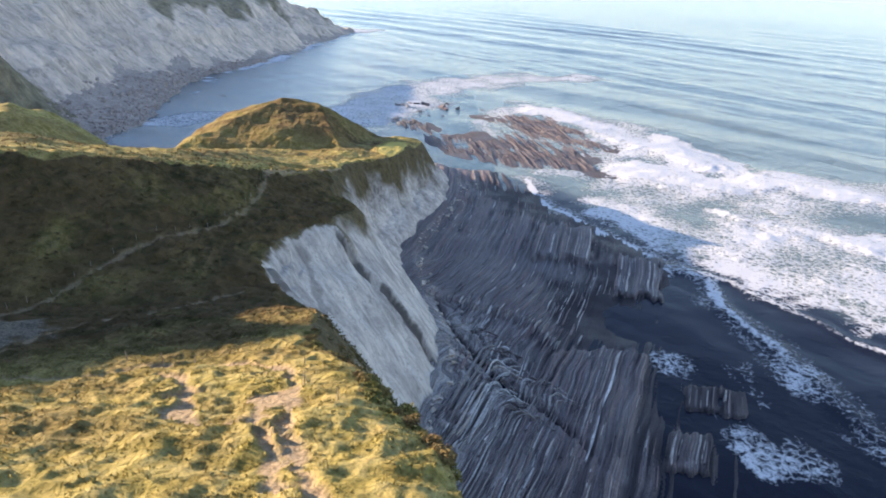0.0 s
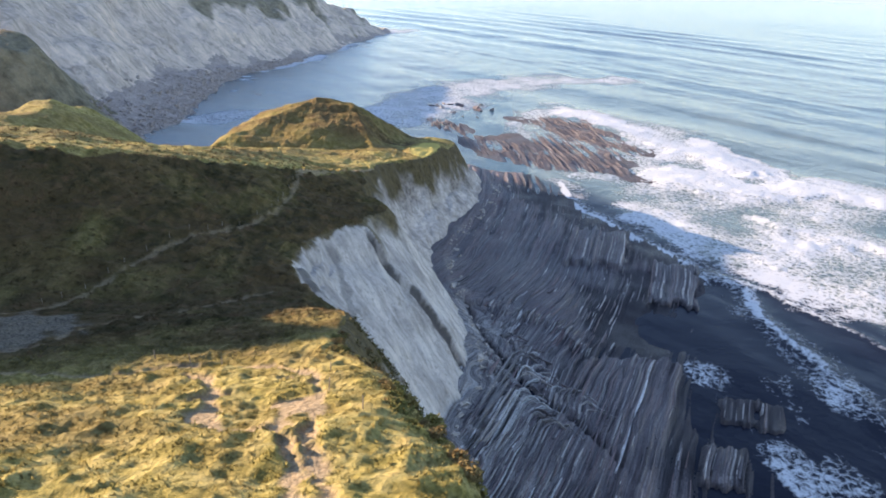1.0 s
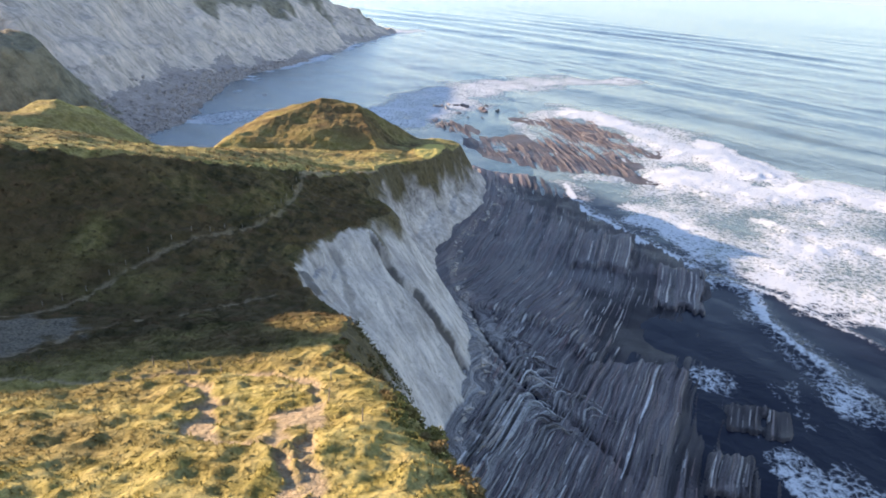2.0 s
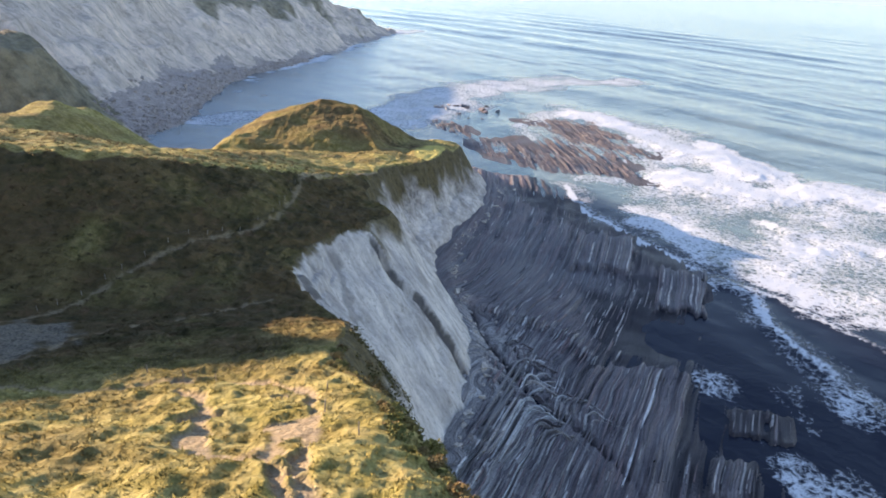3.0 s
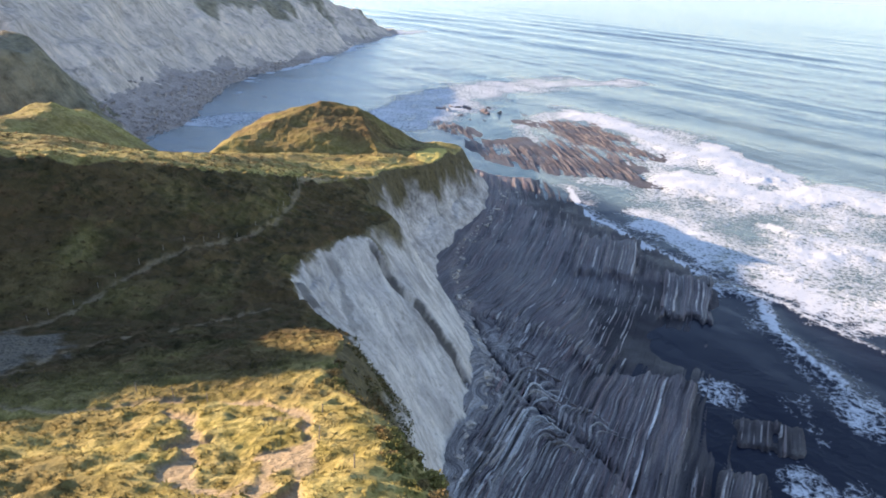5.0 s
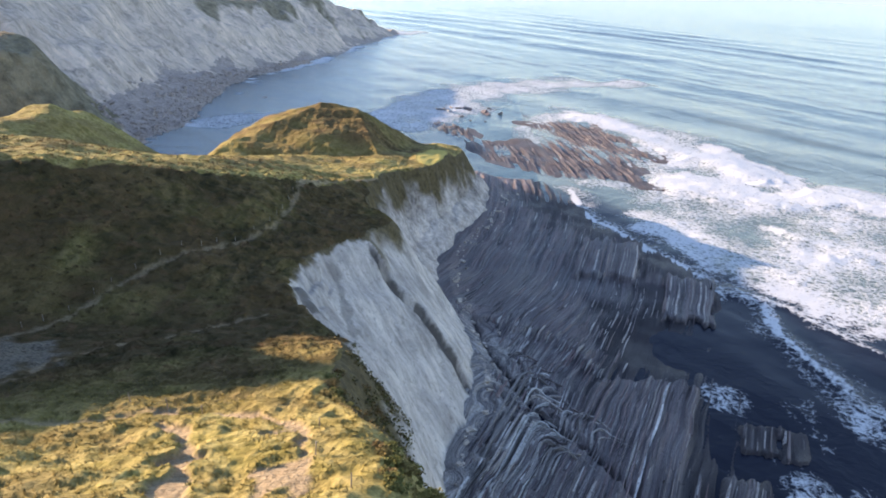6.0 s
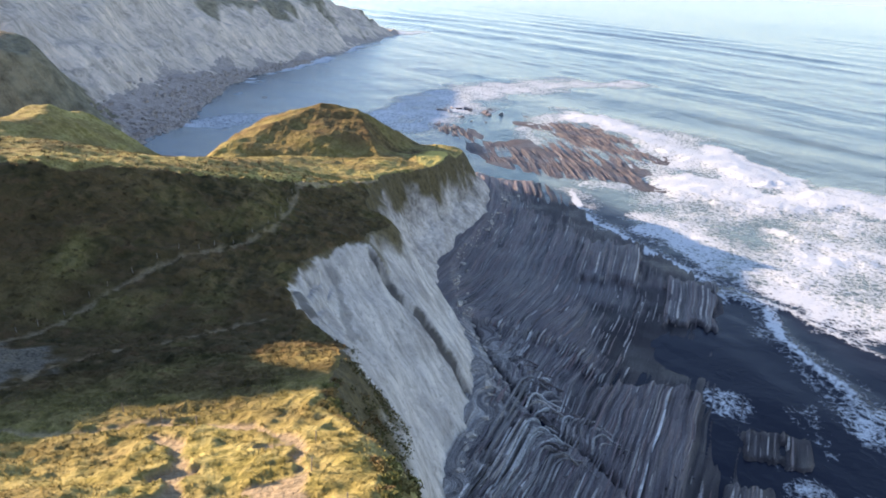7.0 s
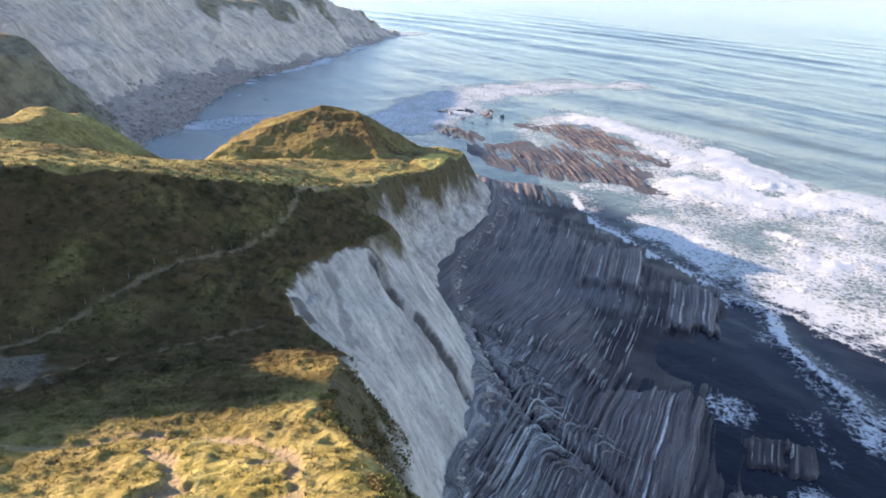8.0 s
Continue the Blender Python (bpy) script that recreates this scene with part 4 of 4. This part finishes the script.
lay_beds(24, 40, 1.5, lambda u: 140, lambda u: 184, 0.35, 0.45, (4, 13))
lay_beds(-18, 16, 3.4, lambda u: 200, lambda u: 246, 0.2, 0.5, (8, 22))

# ---------------------------------------------------------------- bushes, tufts, posts and stones
def height_at(x, y):
    h, c, f, _ = ground_height(np.atleast_1d(np.asarray(x, float)), np.atleast_1d(np.asarray(y, float)))
    return h + np.where(c < -0.3, tussocks(x, y) * ease(-c / 2.5), 0), c


def leaf_clump(n, r, seed):
    """A low bush: small leaves in uneven lobes, open between them."""
    g = np.random.default_rng(seed)
    lobes = [(g.uniform(-0.6, 0.6) * r, g.uniform(-0.6, 0.6) * r, g.uniform(0.25, 0.6) * r, g.uniform(0.35, 0.6) * r) for _ in range(6)]
    verts, faces = [], []
    for i in range(n):
        lx, ly, lz, lr = lobes[i % 6]
        d = Vector(g.normal(size=3)).normalized()
        d.z = abs(d.z) * 0.9 - 0.15
        c = Vector((lx, ly, lz)) + d * lr * g.uniform(0.6, 1.08)
        turn = Euler((g.uniform(-0.9, 0.9), g.uniform(-0.9, 0.9), g.uniform(0, 6.3))).to_matrix()
        a, b = g.uniform(0.06, 0.13) * r, g.uniform(0.1, 0.2) * r
        k = len(verts)
        verts += [tuple(c + turn @ Vector(v)) for v in ((-a, 0, 0), (0, -b * 0.5, 0.03), (a, 0, 0), (0, b, 0.05))]
        faces.append((k, k + 1, k + 2, k + 3))
    me = bpy.data.meshes.new("bush")
    me.from_pydata(verts, [], faces)
    me.materials.append(LEAVES)
    return me


bush_meshes = [leaf_clump(420, 1.0, 40 + i) for i in range(6)]
g = np.random.default_rng(5)
for k in range(75):
    y = g.uniform(26, 70)
    x = float(np.interp(y, HEAD_Y, HEAD_X)) + (g.uniform(-3.2, 1.5) if y < 52 else g.uniform(0.2, 3.0))
    z, c = height_at(x, y)
    if c[0] > 4.0 or (y > 52 and k % 3):
        continue
    r = g.uniform(0.45, 1.15)
    ob = new("bush", bush_meshes[int(g.integers(6))])
    ob.matrix_world = Matrix.LocRotScale((x, y, float(z[0]) - 0.15 * r), Euler((0, 0, g.uniform(0, 6.3))), (r, r, r * g.uniform(0.7, 1.0)))
    tagged(ob, "low gorse and bramble bush on the cliff edge", "bush", "bushes along the cliff edge")


def tufts(name, n, box, size, blades, tall, label, seed, keep):
    """Blades and sprigs over a stretch of turf, in one mesh."""
    g = np.random.default_rng(seed)
    x, y = g.uniform(box[0], box[1], n), g.uniform(box[2], box[3], n)
    z, c = height_at(x, y)
    _, _, far, _ = ground_height(x, y)
    ok = (c < -0.8) & ~far & (path_mask(x, y) < 0.25) & keep(x, y)
    x, y, z = x[ok], y[ok], z[ok]
    m = len(x)
    size = size * g.uniform(0.6, 1.4, m)
    verts = np.zeros((m, blades, 3, 3))
    for k in range(blades):
        a = g.uniform(0, 2 * math.pi, m)
        out, wide, high = size * g.uniform(0.3, 0.9, m), size * 0.28, tall * size * g.uniform(0.5, 1.0, m)
        ca, sa = np.cos(a), np.sin(a)
        ox, oy = g.normal(0, 0.35, m) * size, g.normal(0, 0.35, m) * size
        verts[:, k, 0] = np.stack([x + ox - sa * wide, y + oy + ca * wide, z - 0.06], -1)
        verts[:, k, 1] = np.stack([x + ox + sa * wide, y + oy - ca * wide, z - 0.06], -1)
        verts[:, k, 2] = np.stack([x + ox + ca * out, y + oy + sa * out, z + high], -1)
    verts = verts.reshape(-1, 3)
    me = bpy.data.meshes.new(name)
    me.from_pydata(verts.tolist(), [], np.arange(len(verts)).reshape(-1, 3).tolist())
    vx, vy = verts[:, 0], verts[:, 1]
    # blades carry the same heath tone and painted shade as the turf
    values = {"scrub": np.clip(ease((vy - 62 - 0.3 * (vx + 20)) / 24), 0, 1), "rust": 0.25 * ease((vy - 88) / 10)}
    for key, v in values.items():
        me.attributes.new(key, "FLOAT", "POINT").data.foreach_set("value", v.astype(np.float32))
    me.materials.append(GRASS)
    # blades take the light much as the turf they stand in
    lean = np.repeat(g.normal(0, 0.35, (m * blades, 2)), 3, 0)
    me.polygons.foreach_set("use_smooth", [True] * len(me.polygons))
    me.normals_split_custom_set_from_vertices([Vector((a, b, 1)).normalized() for a, b in lean])
    return tagged(new(name, me), label, "grass", kind="stuff")


tufts("grass_tufts", 24000, (-46, 6, 24, 88), 0.2, 5, 0.7, "tufts of dry golden grass on the headland", 11, lambda x, y: vnoise(x * 0.5, y * 0.5, 33) > -0.5)
tufts("scrub_tufts", 5000, (-100, -14, 88, 175), 0.5, 6, 0.35, "dark heath scrub on the shaded slope", 12, lambda x, y: y < 200)


def fence_post(x, y, high, lean):
    z, _ = height_at(x, y)
    bm = bmesh.new()
    bmesh.ops.create_cone(bm, segments=10, radius1=0.055, radius2=0.045, depth=high, cap_ends=True)
    bmesh.ops.translate(bm, verts=bm.verts, vec=(0, 0, high / 2 - 0.15))
    for v in bm.verts:
        if v.co.z > high * 0.5:
            v.co.z += 0.05 * v.co.x / 0.06
    bmesh.ops.bevel(bm, geom=[e for e in bm.edges if e.calc_face_angle(0) > 1], offset=0.012, segments=1, affect="EDGES")
    me = bpy.data.meshes.new("fence_post")
    bm.to_mesh(me)
    bm.free()
    me.materials.append(WOOD)
    ob = new("fence_post", me)
    ob.matrix_world = pose(x, y, float(z[0]), lean, lean * 0.7, x * 40)
    tagged(ob, "weathered wooden fence post beside a dirt path", "fence post", "posts along the path")


for x, y, high, lean in ((-29.6, 62.6, 1.2, 3), (-25.2, 60.9, 1.2, -4), (-21.6, 59.9, 1.15, 2), (-9.6, 53.4, 1.2, -2), (-8.7, 48.2, 1.3, 3), (-5.2, 42.4, 1.3, -3)):
    fence_post(x, y, high, lean)
# a line of posts follows the trail up the shaded slope
for (ax, ay), (bx, by) in zip(PATHS[3][:-1], PATHS[3][1:]):
    n = max(1, round(math.hypot(bx - ax, by - ay) / 4.2))
    for k in range(n):
        f = (k + rng.uniform(-0.15, 0.15)) / n
        fence_post(ax + (bx - ax) * f - 1.0, ay + (by - ay) * f + 0.8, rng.uniform(1.0, 1.3), rng.uniform(-5, 5))


def stones(name, n, spots, label, mat, seed):
    """Broken stones, each a battered block, in one mesh."""
    g = np.random.default_rng(seed)
    verts, faces = [], []
    cube = np.array([(a, b, c) for a in (-1, 1) for b in (-1, 1) for c in (-1, 1)], float)
    sides = ((0, 1, 3, 2), (4, 6, 7, 5), (0, 4, 5, 1), (2, 3, 7, 6), (0, 2, 6, 4), (1, 5, 7, 3))
    for x, y, z, r in spots(g, n):
        turn = np.array(Euler(g.uniform(-0.5, 0.5, 3) + np.array((0, 0, g.uniform(0, 6)))).to_matrix())
        p = cube * g.uniform(0.55, 1.0, (8, 3)) * np.array((1.2, 0.85, 0.6)) * r
        k = len(verts)
        verts += (p @ turn.T + np.array((x, y, z))).tolist()
        faces += [tuple(k + i for i in f) for f in sides]
    me = bpy.data.meshes.new(name)
    me.from_pydata(verts, [], faces)
    me.materials.append(mat)
    return tagged(new(name, me), label, "boulders", kind="stuff")


def shore_spots(g, n):
    y = 300 + 330 * g.random(n) ** 1.3
    x = along(y, SHORE_Y, SHORE_X) - (g.uniform(-4, 1.05 * scree(y), n)) * g.random(n) ** 0.5
    z, _, _, _ = ground_height(x, y)
    r = 0.3 + 1.3 * g.random(n) ** 4
    ok = z < 16
    return zip(x[ok], y[ok], z[ok], r[ok])


def foot_spots(g, n):
    y = g.uniform(96, 262, n)
    x = base_x(y) + g.gamma(1.5, 1.2, n)
    z = np.maximum(platform_height(x, y), ground_height(x, y)[0])
    return zip(x, y, z + 0.1, 0.2 + 0.6 * g.random(n) ** 3)


stones("shore_boulders", 2600, shore_spots, "grey boulders strewn along the far shore", RUBBLE, 21)
stones("cliff_foot_boulders", 130, foot_spots, "fallen blocks along the foot of the cliff", CLIFF, 22)


def reef_rocks(g, n):
    x, y = g.uniform(-22, 24, n), g.uniform(396, 438, n)
    return zip(x, y, np.full(n, -0.2), g.uniform(0.8, 2.2, n))


stones("sea_rocks", 16, reef_rocks, "dark rocks awash beyond the headland", FRAGMENTS, 23)


def fragments(name, x, y, long, wide, high, label, g, mat):
    """Short broken lengths of bed, in one mesh."""
    n = len(x)
    u = bed_u(x, y)
    y1 = y + long
    x1 = bed_x(u, y1)
    z0, z1 = platform_height(x, y), platform_height(x1, y1)
    ok = (np.minimum(z0, z1) > np.where(y < 280, 0.3, -0.3)) & (np.abs(x1 - x) < 6) & (to_line(x, y, CRACK) > 2.5) & (g.random(n) > 0.8 * plain_rock(x, y) * (y < 280))
    corners = []
    for xx, yy, zz in ((x, y, z0), (x1, y1, z1)):
        t = high * g.uniform(0.6, 1.2, n)
        for dx, dz in ((-1.0, -0.3), (-0.55, t), (0.75, t * 0.85), (1.0, -0.3)):
            corners.append(np.stack([xx + dx * wide + 0.15 * t, yy + 0.1 * g.normal(size=n), zz + dz], -1))
    v = np.stack(corners, 1)[ok].reshape(-1, 3)
    f = np.array(((0, 1, 5, 4), (1, 2, 6, 5), (2, 3, 7, 6), (3, 2, 1, 0), (4, 5, 6, 7)))
    faces = (np.arange(len(v) // 8)[:, None, None] * 8 + f[None]).reshape(-1, 4)
    me = bpy.data.meshes.new(name)
    me.from_pydata(v.tolist(), [], faces.tolist())
    me.materials.append(mat)
    return tagged(new(name, me), label, "rock", kind="stuff")


g = np.random.default_rng(31)
y = 84 + 186 * g.random(3000) ** 1.25
x = base_x(y) + 1.0 + (along(y, EDGE_Y, EDGE_X) + 4 - base_x(y)) * g.random(3000)
fragments("bed_fragments", x, y, g.uniform(2, 7, 3000), g.uniform(0.08, 0.22, 3000) * np.where(y > 150, 1.3, 1.0), g.uniform(0.05, 0.24, 3000), "broken ends of upturned rock beds on the platform", g, FRAGMENTS)
y = g.uniform(290, 430, 2200)
x = g.uniform(-20, 100, 2200)
y, x = y[reef(x, y) > 0.3], x[reef(x, y) > 0.3]
n = len(x)
fragments("reef_beds", x, y, g.uniform(4, 11, n), g.uniform(0.12, 0.3, n), g.uniform(0.1, 0.32, n), "reddish-brown upturned beds of the reef awash in surf", g, REEF)


def shoulder_scrub(n, seed):
    """Small leaves in clumps on the steep green shoulder of the headland."""
    g = np.random.default_rng(seed)
    y = g.uniform(28, 100, n)
    x = np.interp(y, HEAD_Y, HEAD_X) + g.uniform(-0.3, 9, n)
    z, c = height_at(x, y)
    top = top_surface(x, y)
    ok = (z > top - 13) & (c > np.where(y > 50, 0.3, -0.4)) & (fbm(x * 0.3, y * 0.3, 131, 3) > -0.35)
    x, y, z = x[ok], y[ok], z[ok]
    m, k = len(x), 14
    r = g.uniform(0.25, 0.6, m)
    ctr = np.stack([x, y, z], -1)[:, None] + g.normal(0, 0.5, (m, k, 3)) * r[:, None, None] * np.array((1, 1, 0.5)) + np.array((0, 0, 0.2))
    a = g.normal(size=(m, k, 3))
    a /= np.linalg.norm(a, axis=-1, keepdims=True)
    b = np.cross(a, g.normal(size=(m, k, 3)))
    b /= np.linalg.norm(b, axis=-1, keepdims=True)
    sz = (r[:, None] * g.uniform(0.2, 0.45, (m, k)))[..., None]
    v = np.stack([ctr - a * sz, ctr - b * sz * 0.5, ctr + a * sz, ctr + b * sz * 0.5], 2).reshape(-1, 3)
    me = bpy.data.meshes.new("shoulder_scrub")
    me.from_pydata(v.tolist(), [], np.arange(len(v)).reshape(-1, 4).tolist())
    me.materials.append(HEATH)
    return tagged(new("shoulder_scrub", me), "dark scrub clinging to the steep cliff edge", "scrub", kind="stuff")


shoulder_scrub(2600, 41)
